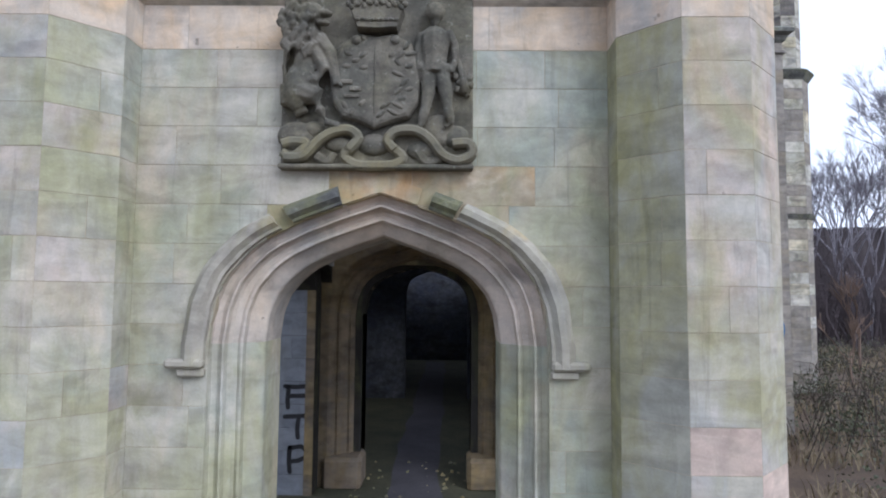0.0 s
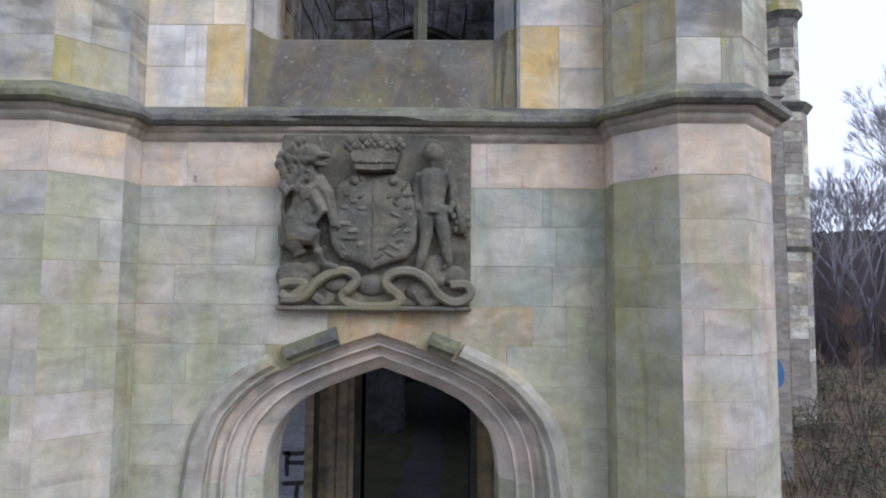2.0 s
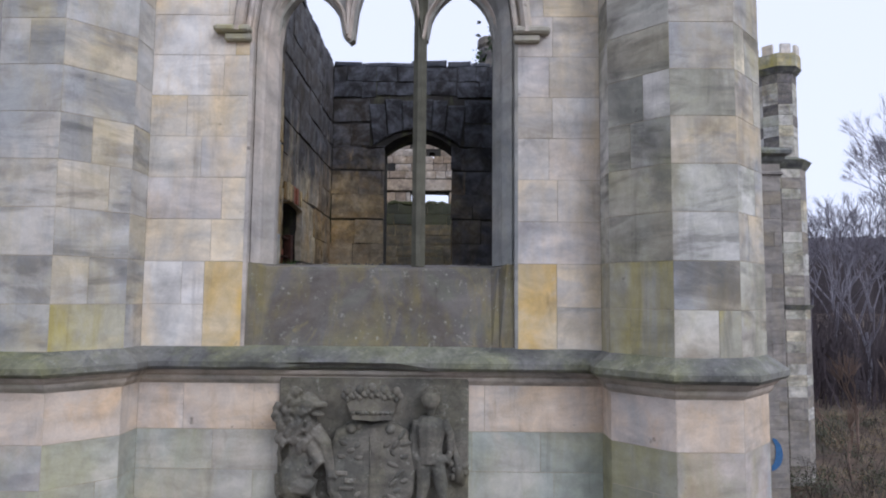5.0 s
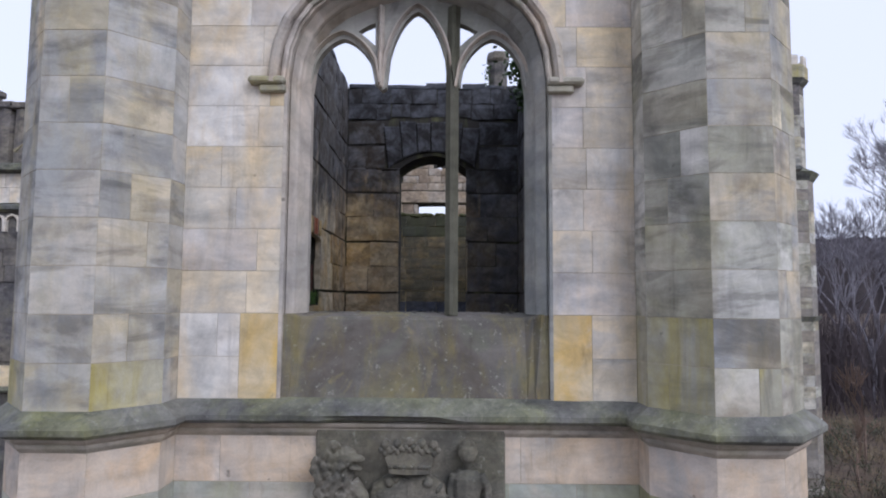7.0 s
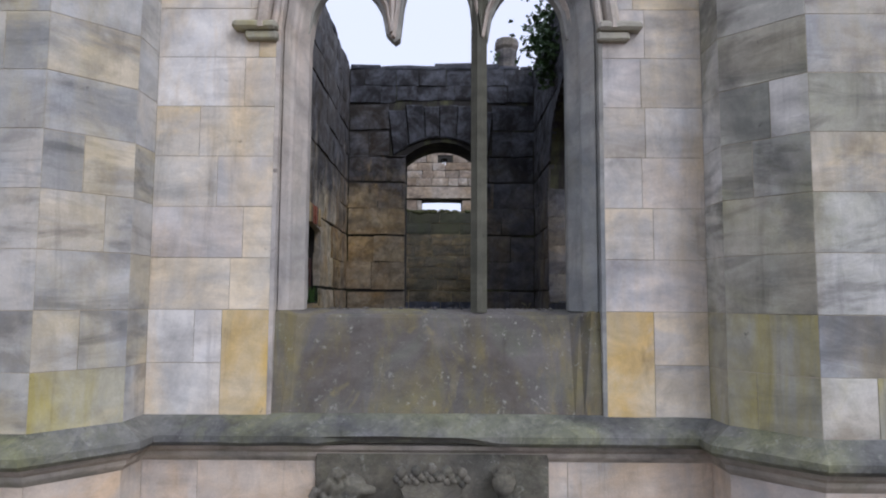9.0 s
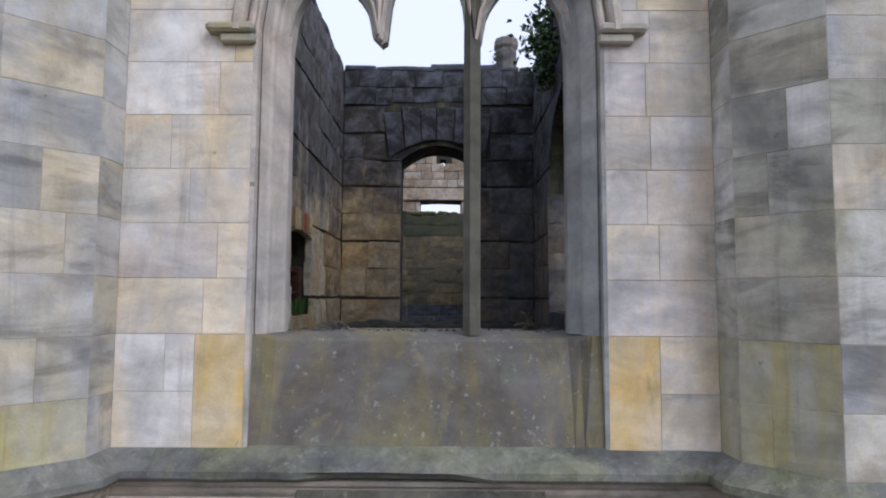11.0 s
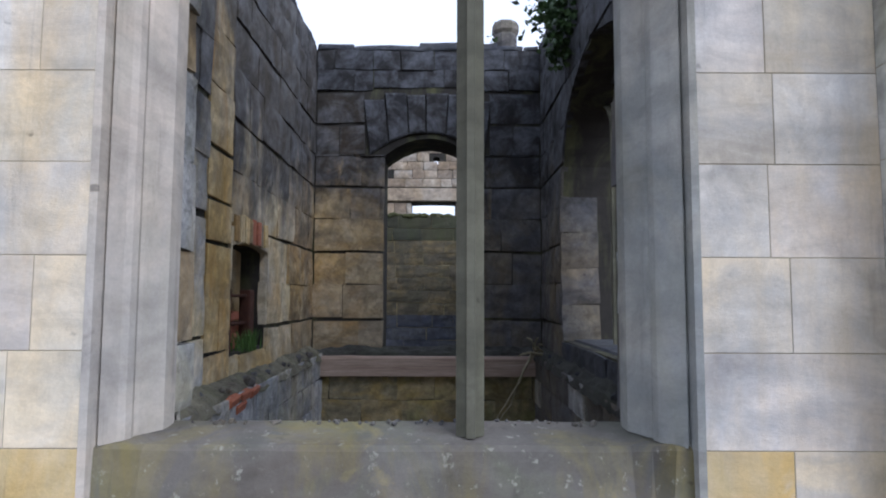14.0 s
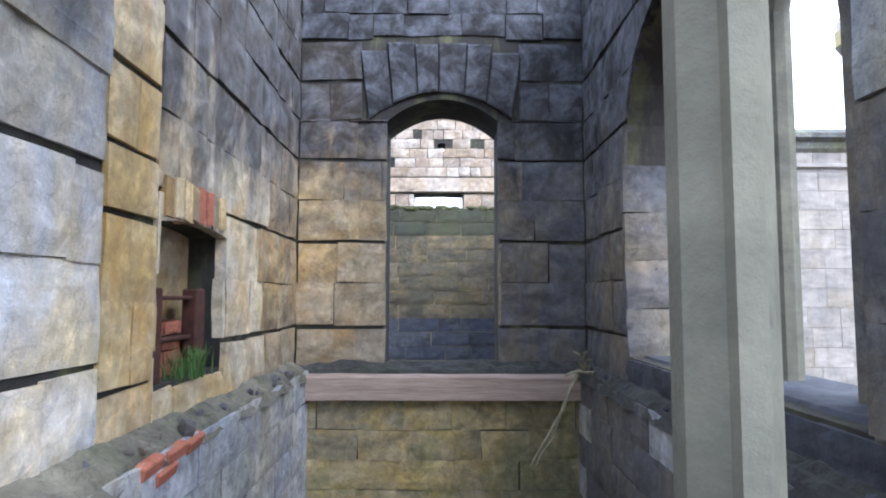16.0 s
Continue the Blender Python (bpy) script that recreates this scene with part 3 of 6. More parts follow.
# ---- plan (metres): the tower's front runs along x at FRONT ----
FRONT, BACKOF = 4.575, 5.34
CX, PX = -0.53, -0.575
STRING_LO, STRING_HI = 5.34, 5.61
TOP = 10.2
ROOM_L, ROOM_R, ROOM_B = -2.07, 0.98, 10.75
SIDE_L, SIDE_R = -2.83, 1.735
door_open = Opening(CX + 0.02, 0.92, -1.0, 2.77, 0.84, door_shape)
win_open = Opening(CX + 0.005, 0.905, 6.27, 8.12, 0.83)
rng = random.Random(4)

# ---- ground: one sheet to the horizon ----
bm = bmesh.new()
bmesh.ops.create_grid(bm, x_segments=90, y_segments=90, size=1.0)
for v in bm.verts:
    x, y = v.co.x, v.co.y
    X, Y = math.copysign(abs(x) ** 2.6, x) * 900, math.copysign(abs(y) ** 2.6, y) * 900 + 8
    far = max(0.0, min(1.0, (X - 8) / 8)) * max(0.0, min(1.0, (Y - 12) / 20))
    v.co = (X, Y, 0.06 * noise.noise((X * 0.7, Y * 0.7, 0)) * min(1, max(0, abs(X + 0.5) - 2.5)) + 0.7 * far - 0.03)
ground = part("ground", bm, M_EARTH)
tagged(ground, "uneven ground of brown leaf litter and dead grass", "ground", kind="structure")
bm = box_bm(ROOM_L - 0.7, ROOM_R + 0.7, FRONT - 0.4, 30.5, -0.04, 0.012)
floor = part("floor", bm, M_FLOOR)
tagged(floor, "damp earth floor strewn with leaves and moss", "floor", kind="structure")
bm = bmesh.new()
rowsv = []
for i in range(30):
    y = 9.0 + i * 0.7
    w = 0.42 + 0.08 * noise.noise((i * 0.6, 0, 0))
    c = -0.55 + 0.12 * noise.noise((i * 0.4, 5, 0))
    rowsv.append([bm.verts.new((c + w * s, y, 0.018 + 0.012 * (1 - abs(s)))) for s in (-1, -0.4, 0.4, 1)])
for a, b in zip(rowsv, rowsv[1:]):
    for i in range(3):
        bm.faces.new((a[i], a[i + 1], b[i + 1], b[i]))
path = part("worn_path", bm, M_PATH)
tagged(path, "worn grey path of trodden earth through the hall", "path", kind="structure")


# ---- front wall ----
def pick_lower(a, z, r):
    if z > 5.0:
        return M_BUFF
    if 3.55 < z < 4.1 and abs(a - CX) < 0.75:
        return M_RUSTY
    return M_LOWER


def pick_upper(a, z, r):
    if z < 6.27 and 0.95 < abs(a - CX) < 1.4:
        return M_YELLOW
    return M_UPPER if a < CX else M_UPPER_COOL


front = Face((0, FRONT), (1, 0), (0, -1))
core_face = Face((0, FRONT + 0.0028), (1, 0), (0, -1))
X0, X1 = PX - 1.765, PX + 1.765
wall_south = wall_core("wall_south", core_face, X0 - 0.5, X1 + 0.5, -0.05, TOP, BACKOF - FRONT - 0.02, [door_open.grown(0.34), Opening(win_open.mid + 0.013, win_open.half + 0.155, 5.58, win_open.spring, win_open.rise + 0.11)], M_CORE)
tagged(wall_south, "weathered sandstone ashlar front wall, green with algae below", "wall", kind="structure")
courses = course_list(-0.05, 4.995, 0.29) + [(4.995, 5.34)]
masonry(wall_south, front, X0, X1, courses, pick_lower, rng, door_open.grown(0.33), length=(0.5, 0.95))
low_side = course_list(5.6, 6.265, 0.33)
upper_courses = course_list(6.265, TOP, 0.328)
wf = win_open.grown(0.155)
wf.mid += 0.013
for lo, hi in ((X0, wf.mid - wf.half - 0.3), (wf.mid - wf.half - 0.3, wf.mid - wf.half), (wf.mid + wf.half, wf.mid + wf.half + 0.3), (wf.mid + wf.half + 0.3, X1)):
    masonry(wall_south, front, lo, hi, low_side if hi - lo > 0.31 else [(5.6, 6.265)], pick_upper, rng, length=(0.3, 0.6))
masonry(wall_south, front, X0, X1, upper_courses, pick_upper, rng, wf, length=(0.4, 0.75))

# door arch: three orders of moulding, hood mould with its middle broken away
door_arch = thing("doorway_arch", "moulded four-centred sandstone doorway arch", "archway", (CX, FRONT, 0), kind="structure")
prof = [(0.345, FRONT - 0.002), (0.335, FRONT + 0.02), (0.325, FRONT + 0.075), (0.29, FRONT + 0.095), (0.262, FRONT + 0.085), (0.25, FRONT + 0.06), (0.232, FRONT + 0.06), (0.226, FRONT + 0.12), (0.205, FRONT + 0.15), (0.165, FRONT + 0.165), (0.142, FRONT + 0.15), (0.122, FRONT + 0.15), (0.116, FRONT + 0.215), (0.095, FRONT + 0.235), (0.012, FRONT + 0.30), (0.0, FRONT + 0.32), (0.0, BACKOF), (0.36, BACKOF), (0.36, FRONT + 0.02)]


def loc(ob, parent):
    ob.matrix_parent_inverse = Matrix.Translation(parent.location).inverted()
    return ob


loc(arch_sweep("moulding", door_open, prof, -0.05, M_TRIM, door_arch, legs=False), door_arch)
for lo, hi in ((-1.0, -1.0), (1.0, 1.0)):
    loc(arch_sweep("jamb", door_open, prof, -0.05, M_LOWER, door_arch, lo, hi), door_arch)
hood = [(0.345, FRONT + 0.01), (0.345, FRONT - 0.05), (0.37, FRONT - 0.055), (0.41, FRONT - 0.095), (0.46, FRONT - 0.095), (0.52, FRONT - 0.02), (0.52, FRONT + 0.01)]
for lo, hi, mt in ((-1.0, -0.52, M_HOOD), (-0.52, -0.22, M_DARKTRIM), (0.24, 0.44, M_DARKTRIM), (0.44, 1.0, M_HOOD)):
    loc(arch_sweep("hood_mould", door_open, hood, 2.62, mt, door_arch, lo, hi), door_arch)
flat = [(0.345, FRONT + 0.01), (0.345, FRONT - 0.02), (0.50, FRONT - 0.012), (0.50, FRONT + 0.01)]
loc(arch_sweep("hood_scar", door_open, flat, 2.62, M_RUSTY, door_arch, -0.22, 0.24, legs=False), door_arch)
for s in (-1, 1):
    x0, x1 = sorted((door_open.mid + s * (door_open.half + 0.34), door_open.mid + s * (door_open.half + 0.62)))
    bm = box_bm(x0, x1, FRONT - 0.09, FRONT + 0.01, 2.60, 2.67, bevel=0.02)
    x0, x1 = sorted((door_open.mid + s * (door_open.half + 0.34), door_open.mid + s * (door_open.half + 0.54)))
    box_bm(x0, x1, FRONT - 0.055, FRONT + 0.01, 2.54, 2.6, bm, bevel=0.012)
    loc(part("label_stop", bm, M_HOOD, door_arch), door_arch)

# ---- octagonal corner piers ----
OCT = [(1.19, 4.60), (1.19, 4.33), (1.53, 3.99), (1.98, 3.99), (2.32, 4.33), (2.32, 4.78), (1.98, 5.12)]


def pick_pier(side, k):
    """Stone of a pier's face k: the faces turned to the wall are greener, the outer ones paler and pinker."""
    def low(a, z, r):
        if z > 5.0:
            return M_BUFF
        if side < 0:
            return M_LOWER_PIER if r.random() < 0.2 else M_LOWER
        if k < 2:
            return M_OLIVE
        return M_PINK if z < 3.5 and r.random() < 0.25 else M_LOWER_PIER

    def high(a, z, r):
        if z < 5.95 and r.random() < 0.75 or (z < 6.27 and side > 0 and r.random() < 0.4):
            return M_YELLOWGREEN
        if side < 0:
            return M_PIER_PALE
        return M_PIER if k < 2 or r.random() < 0.6 else M_PIER_PALE
    return low, high


def pier(side, r):
    pts = [(x, y) if side > 0 else (2 * PX - x, y) for x, y in OCT]
    if side < 0:
        pts = pts[::-1]
    body = [Vector(p) for p in pts]
    c = Vector(((2.32 + 1.19) / 2 if side > 0 else 2 * PX - (2.32 + 1.19) / 2, 4.555))
    bm = bmesh.new()
    inner = [c + (p - c) * 0.9955 for p in body] + [Vector((c.x - side * 0.2, 5.12))]
    lowv = [bm.verts.new((p.x, p.y, -0.05)) for p in inner]
    hiv = [bm.verts.new((p.x, p.y, TOP + 0.5)) for p in inner]
    n = len(inner)
    for i in range(n):
        bm.faces.new((lowv[i], lowv[(i + 1) % n], hiv[(i + 1) % n], hiv[i]))
    bm.faces.new(hiv)
    bm.faces.new(lowv[::-1])
    core = part("corner_pier", bm, M_CORE)
    tagged(core, "octagonal ashlar corner pier with weathered stone courses", "pier", kind="structure")
    for k, (p, q) in enumerate(zip(body, body[1:])):
        low, high = pick_pier(side, k)
        u = (q - p)
        l = u.length
        u.normalize()
        nn = Vector((u.y, -u.x))
        fc = Face(p, u, nn)
        masonry(core, fc, 0.0, l, courses, low, r, length=(0.3, 0.75), minimum=0.14)
        masonry(core, fc, 0.0, l, low_side + course_list(6.265, TOP + 0.4, 0.33), high, r, length=(0.3, 0.8), minimum=0.14)
    return body


right_pts = pier(1, random.Random(21))
left_pts = pier(-1, random.Random(33))
# string course carried round piers and wall
line = left_pts[:-1] + [Vector((X0, FRONT)), Vector((X1, FRONT))] + right_pts[1:]
worn, wr = [], random.Random(5)
for p, q in zip(line, line[1:]):
    n = max(1, int((q - p).length / 0.22))
    for i in range(n):
        worn.append(p + (q - p) * i / n)
worn.append(line[-1])
string_prof = [(-0.03, 5.625), (0.0, 5.615), (0.115, 5.53), (0.13, 5.515), (0.13, 5.475), (0.105, 5.45), (-0.03, 5.445)]
bed_prof = [(-0.03, 5.447), (0.07, 5.447), (0.06, 5.42), (0.035, 5.40), (0.03, 5.375), (0.02, 5.36), (0.0, 5.338), (-0.03, 5.338)]
string = plan_sweep("string_course", worn, string_prof, M_DARKTRIM, None)
for v in string.data.vertices:
    if -1.15 < v.co.x < -0.3 and v.co.y < FRONT - 0.06 and v.co.z < 5.5:
        v.co.y += 0.04
        v.co.z += 0.015
    v.co.z += 0.007 * noise.noise((v.co.x * 5, v.co.y * 5, v.co.z * 9))
    v.co.y += 0.010 * noise.noise((v.co.x * 6, v.co.y * 3, 4.0))
tagged(string, "moulded string course, blackened and mossy, round the tower", "trim", kind="structure")
plan_sweep("bed_mould", line, bed_prof, M_BED, string)

# ---- window: sloped apron, moulded jambs, mullion and broken tracery ----
bm = bmesh.new()
ax0, ax1 = win_open.mid - win_open.half - 0.12, win_open.mid + win_open.half + 0.145
n = 36
ring = []
for i in range(n + 1):
    x = ax0 + (ax1 - ax0) * i / n
    # towards its ends the sill's face comes forward under the feet of the jambs
    w = max(0.0, min(1.0, (abs(x - win_open.mid) - win_open.half + 0.01) / 0.1))
    prof_a = [(FRONT + 0.016, 5.60), (FRONT + 0.182 - 0.14 * w, 6.215 + 0.04 * w), (FRONT + 0.2 - 0.14 * w, 6.234 + 0.032 * w), (FRONT + 0.45, 6.272), (FRONT + 0.475, 6.16), (BACKOF, 6.12), (BACKOF, 5.60)]
    ring.append([bm.verts.new((x, y + (0.03 * noise.noise((x * 5, y, 2)) if k == 3 else 0), z + 0.004 * noise.noise((x * 3, z, 1)))) for k, (y, z) in enumerate(prof_a)])
for a, b in zip(ring, ring[1:]):
    for j in range(7):
        bm.faces.new((a[j], b[j], b[(j + 1) % 7], a[(j + 1) % 7]))
bm.faces.new(ring[0])
bm.faces.new(ring[-1][::-1])
apron = part("window_sill", bm, M_APRON)
tagged(apron, "deep sloping stone window sill stained dark with lichen specks", "window sill", kind="structure")
window_1 = thing("window_1", "ruined gothic stone window with one mullion and broken tracery", "window", (win_open.mid, FRONT, 6.27), kind="structure")
def jamb_profile(outer):
    """A narrow outer strip, a groove, a broad slanting face, then the deep inner reveal."""
    return [(outer, FRONT - 0.003), (outer - 0.024, FRONT + 0.006), (outer - 0.03, FRONT + 0.065), (outer - 0.038, FRONT + 0.07), (outer - 0.042, FRONT + 0.045), (0.075, FRONT + 0.115), (0.058, FRONT + 0.14), (0.05, FRONT + 0.17), (0.058, FRONT + 0.2), (0.048, FRONT + 0.215), (0.016, FRONT + 0.29), (0.0, FRONT + 0.32), (0.0, FRONT + 0.42), (0.05, FRONT + 0.44), (0.075, FRONT + 0.5), (outer + 0.01, FRONT + 0.5), (outer + 0.01, FRONT + 0.02)]


def jamb_foot(side, outer, material):
    """The outer strip of a jamb, carried down beside the sloping sill."""
    sec = [(win_open.mid + side * (win_open.half + o), d) for o, d in jamb_profile(outer)[:4] + [(outer - 0.03, FRONT + 0.3), (outer + 0.01, FRONT + 0.3), (outer + 0.01, FRONT + 0.02)]]
    n, bm = len(sec), bmesh.new()
    lo = [bm.verts.new((x, y, 5.6)) for x, y in sec]
    hi = [bm.verts.new((x, y, 6.262)) for x, y in sec]
    for k in range(n):
        bm.faces.new((lo[k], lo[(k + 1) % n], hi[(k + 1) % n], hi[k]))
    bm.faces.new(lo)
    bm.faces.new(hi)
    loc(part("jamb_foot", bm, material, window_1), window_1)


jamb_foot(-1, 0.145, M_TRIM)
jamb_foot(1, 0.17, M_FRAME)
loc(arch_sweep("window_frame", win_open, jamb_profile(0.145), 6.262, M_TRIM, window_1, -1.0, 0.0), window_1)
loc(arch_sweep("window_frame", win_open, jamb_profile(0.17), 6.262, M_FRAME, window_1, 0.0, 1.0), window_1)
whood = [(0.135, FRONT + 0.01), (0.135, FRONT - 0.035), (0.15, FRONT - 0.045), (0.17, FRONT - 0.035), (0.178, FRONT - 0.002), (0.19, FRONT - 0.002), (0.198, FRONT - 0.06), (0.22, FRONT - 0.085), (0.25, FRONT - 0.08), (0.285, FRONT - 0.02), (0.285, FRONT + 0.01)]
for lo, hi, mt in ((-1.0, -0.8, M_TRIM), (-0.8, 0.8, M_HOOD), (0.8, 1.0, M_TRIM)):
    loc(arch_sweep("hood_mould", win_open, whood, 8.08, mt, window_1, lo, hi), window_1)
for s in (-1, 1):
    x0, x1 = sorted((win_open.mid + s * (win_open.half + 0.13), win_open.mid + s * (win_open.half + 0.42)))
    bm = box_bm(x0, x1, FRONT - 0.08, FRONT + 0.01, 8.07, 8.13, bevel=0.018)
    x0, x1 = sorted((win_open.mid + s * (win_open.half + 0.13), win_open.mid + s * (win_open.half + 0.34)))
    box_bm(x0, x1, FRONT - 0.05, FRONT + 0.01, 8.01, 8.07, bm, bevel=0.012)
    loc(part("label_stop", bm, M_HOOD if s > 0 else M_YELLOWGREEN, window_1), window_1)


def bar_section(w, d):
    """Bar section: a narrow fillet in front between splayed sides."""
    return [(-w * 0.15, -d), (w * 0.15, -d), (w * 0.18, -d * 0.72), (w * 0.5, -d * 0.2), (w * 0.5, d * 0.45), (w * 0.3, d), (-w * 0.3, d), (-w * 0.5, d * 0.45), (-w * 0.5, -d * 0.2), (-w * 0.18, -d * 0.72)]


def bar(name, pts, w, d, plane, material, parent, axis="y"):
    """A stone bar along pts [(a, z)] in an upright plane."""
    P = [Vector(p) for p in pts]
    sec = bar_section(w, d)
    v, f, n = [], [], len(sec)
    for i, p in enumerate(P):
        t = (P[min(i + 1, len(P) - 1)] - P[max(i - 1, 0)]).normalized()
        nn = Vector((t.y, -t.x))
        for o, dd in sec:
            q = p + nn * o
            v.append((q.x, plane + dd, q.y) if axis == "y" else (plane + dd, q.x, q.y))
    for i in range(len(P) - 1):
        for j in range(n):
            f.append((i * n + j, i * n + (j + 1) % n, (i + 1) * n + (j + 1) % n, (i + 1) * n + j))
    f += [tuple(range(n))[::-1], tuple((len(P) - 1) * n + j for j in range(n))]
    bm = bmesh.new()
    bv = [bm.verts.new(q) for q in v]
    for q in f:
        bm.faces.new([bv[i] for i in q])
    return part(name, bm, material, parent)


def ogive(a0, a1, z0, z1, n=8, side=0):
    """A pointed arch from (a0, z0) over its apex to (a1, z0); side -1 or 1: one half only."""
    m, h = (a0 + a1) / 2, (a1 - a0) / 2
    pts = []
    for i in range(-n, n + 1):
        s = i / n
        if (side < 0 and s > 0) or (side > 0 and s < 0):
            continue
        pts.append((m + h * s, z0 + (z1 - z0) * (1 - abs(s) ** 2.1) ** 0.72))
    return pts


def tracery(parent, mid, half, spring, head, plane, axis, mullions, w=0.112, d=0.06, m_bar=None, m_head=None):
    """Mullions and pointed light heads of a three-light window."""
    inner = half / 3 * 1.03
    cols = (mid - inner, mid + inner)
    made = []
    for c, foot in zip(cols, mullions):
        made.append(bar("mullion", [(c, foot), (c, spring), (c, spring + 0.16)], w, d, plane, m_bar or M_MULLION, parent, axis))
    for a0, a1, top in ((mid - half, cols[0], head - 0.2), (cols[0], cols[1], head), (cols[1], mid + half, head - 0.2)):
        made.append(bar("light_head", ogive(a0 + 0.005, a1 - 0.005, spring + 0.05, top + 0.03), w * 0.55, d * 0.9, plane, m_head or M_TRIM, parent, axis))
    return made


def light_curve(a0, a1, z0, z1, n=9):
    """The pointed head of one light, from right to left."""
    m, h = (a0 + a1) / 2, (a1 - a0) / 2
    return [(m - h * i / n, z0 + (z1 - z0) * max(0.0, 1 - abs(i / n) ** 1.5) ** 0.5) for i in range(-n, n + 1)]


WL, WR, WM = win_open.mid - win_open.half, win_open.mid + win_open.half, win_open.mid
BAR_L, BAR_R = (-0.892, -0.793), (-0.272, -0.172)
heads = [(BAR_R[1], WR - 0.004, 8.16, 8.585), (BAR_L[1], BAR_R[0], 8.16, 8.82), (WL + 0.004, BAR_L[0], 8.2, 8.58)]
outer = win_open.grown(0.03)
rim = [(outer.mid + outer.half * i / 16, outer.spring + outer.rise * outer.shape(i / 16)) for i in range(-16, 17)]
rim = [(rim[0][0], 8.16)] + rim + [(rim[-1][0], 8.16)]
tip = [((BAR_L[0] + BAR_L[1]) / 2 + 0.015, 8.135)]
loops = [rim + light_curve(*heads[0]) + light_curve(*heads[1]) + tip + light_curve(*heads[2])]
for s, edge in ((-1, BAR_L[0]), (1, BAR_R[1])):
    loops.append([(edge, 8.52), (edge, 8.72), (edge + s * 0.075, 8.69), (edge + s * 0.148, 8.645), (edge + s * 0.07, 8.585)])
bm = bmesh.new()
edges = []
for lp in loops:
    vs = [bm.verts.new((a, FRONT + 0.29, z)) for a, z in lp]
    edges += [bm.edges.new((p, q)) for p, q in zip(vs, vs[1:] + vs[:1])]
bmesh.ops.triangle_fill(bm, use_beauty=True, use_dissolve=False, edges=edges)
ext = bmesh.ops.extrude_face_region(bm, geom=bm.faces[:])
bmesh.ops.translate(bm, vec=(0, 0.09, 0), verts=[g for g in ext["geom"] if isinstance(g, bmesh.types.BMVert)])
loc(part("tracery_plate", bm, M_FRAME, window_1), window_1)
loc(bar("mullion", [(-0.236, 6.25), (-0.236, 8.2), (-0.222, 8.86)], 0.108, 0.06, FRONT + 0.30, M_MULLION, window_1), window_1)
loc(bar("mullion_stub", [(-0.842, 8.19), (-0.842, 8.5), (-0.842, 8.86)], 0.055, 0.05, FRONT + 0.285, M_TRIM, window_1), window_1)
for a0, a1, z0, z1 in heads:
    loc(bar("light_head", light_curve(a0 - 0.045, a1 + 0.045, z0, z1 + 0.055), 0.034, 0.045, FRONT + 0.285, M_TRIM, window_1), window_1)

# ---- carved armorial panel ----
panel = thing("carved_panel", "dark weathered stone panel carved with a coat of arms", "relief", (-0.545, FRONT, 4.07))
PXC, PZ = -0.545, 4.07
bm = box_bm(-1.255, 0.175, FRONT - 0.035, FRONT + 0.02, 4.10, 5.40, bevel=0.01)
box_bm(-1.26, 0.18, FRONT - 0.10, FRONT + 0.01, 4.065, 4.10, bm, bevel=0.01)
loc(part("slab", bm, M_CARVED, panel), panel)

# ---- tower room: side and back walls ----
left_in = Face((ROOM_L, 0), (0, 1), (1, 0))
right_in = Face((ROOM_R, 0), (0, -1), (-1, 0))
back_in = Face((0, ROOM_B), (1, 0), (0, -1))
back_door = Opening(-0.535, 0.60, 6.05, 8.68, 0.24, segmental)
SLOTS = [6.46, 7.36, 8.24, 9.1]


def room_courses(z0, z1, slot=0.034):
    zs, out = [z0] + [s for s in SLOTS if z0 < s < z1] + [z1], []
    for a, b in zip(zs, zs[1:]):
        lo, hi = a + (slot if a in SLOTS else 0), b
        out += course_list(lo, hi, 0.42, rng, 0.02)
    return out


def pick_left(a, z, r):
    # paler next to the window: light falling there is lifted into the grey
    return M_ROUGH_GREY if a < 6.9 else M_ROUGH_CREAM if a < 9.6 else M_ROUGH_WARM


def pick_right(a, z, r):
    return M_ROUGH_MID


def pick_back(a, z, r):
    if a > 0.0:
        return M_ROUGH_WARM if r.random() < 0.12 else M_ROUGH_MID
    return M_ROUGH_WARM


side_arch = Opening(7.9, 2.0, -1.0, 3.2, 0.6)
niche = Opening(8.05, 0.52, 6.3, 7.2, 0.04, segmental)
rear_arch = Opening(-7.87, 1.45, 6.3, 7.9, 1.25)
wall_west = wall_core("wall_west", Face((ROOM_L - 0.03, 0), (0, 1), (1, 0)), BACKOF - 0.01, ROOM_B + 0.8, -0.05, TOP, ROOM_L - 0.03 - SIDE_L, [side_arch, niche], M_CORE_SHADE)
tagged(wall_west, "rough sandstone side wall with ochre stains and open slots", "wall", kind="structure")
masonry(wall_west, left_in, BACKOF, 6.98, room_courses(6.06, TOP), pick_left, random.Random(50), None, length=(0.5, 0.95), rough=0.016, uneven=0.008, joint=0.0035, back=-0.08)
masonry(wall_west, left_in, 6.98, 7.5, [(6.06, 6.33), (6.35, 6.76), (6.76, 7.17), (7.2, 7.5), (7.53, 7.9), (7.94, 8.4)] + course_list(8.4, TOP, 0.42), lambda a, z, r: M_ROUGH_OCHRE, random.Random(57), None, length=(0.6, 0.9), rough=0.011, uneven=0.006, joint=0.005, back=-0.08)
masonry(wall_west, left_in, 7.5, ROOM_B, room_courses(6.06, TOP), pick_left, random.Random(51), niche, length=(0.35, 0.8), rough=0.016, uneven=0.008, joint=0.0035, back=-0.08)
masonry(wall_west, left_in, 7.5, 8.75, [(6.06, 6.28)], pick_left, random.Random(58), None, length=(0.35, 0.6), rough=0.016, uneven=0.008, joint=0.0035, back=-0.08)
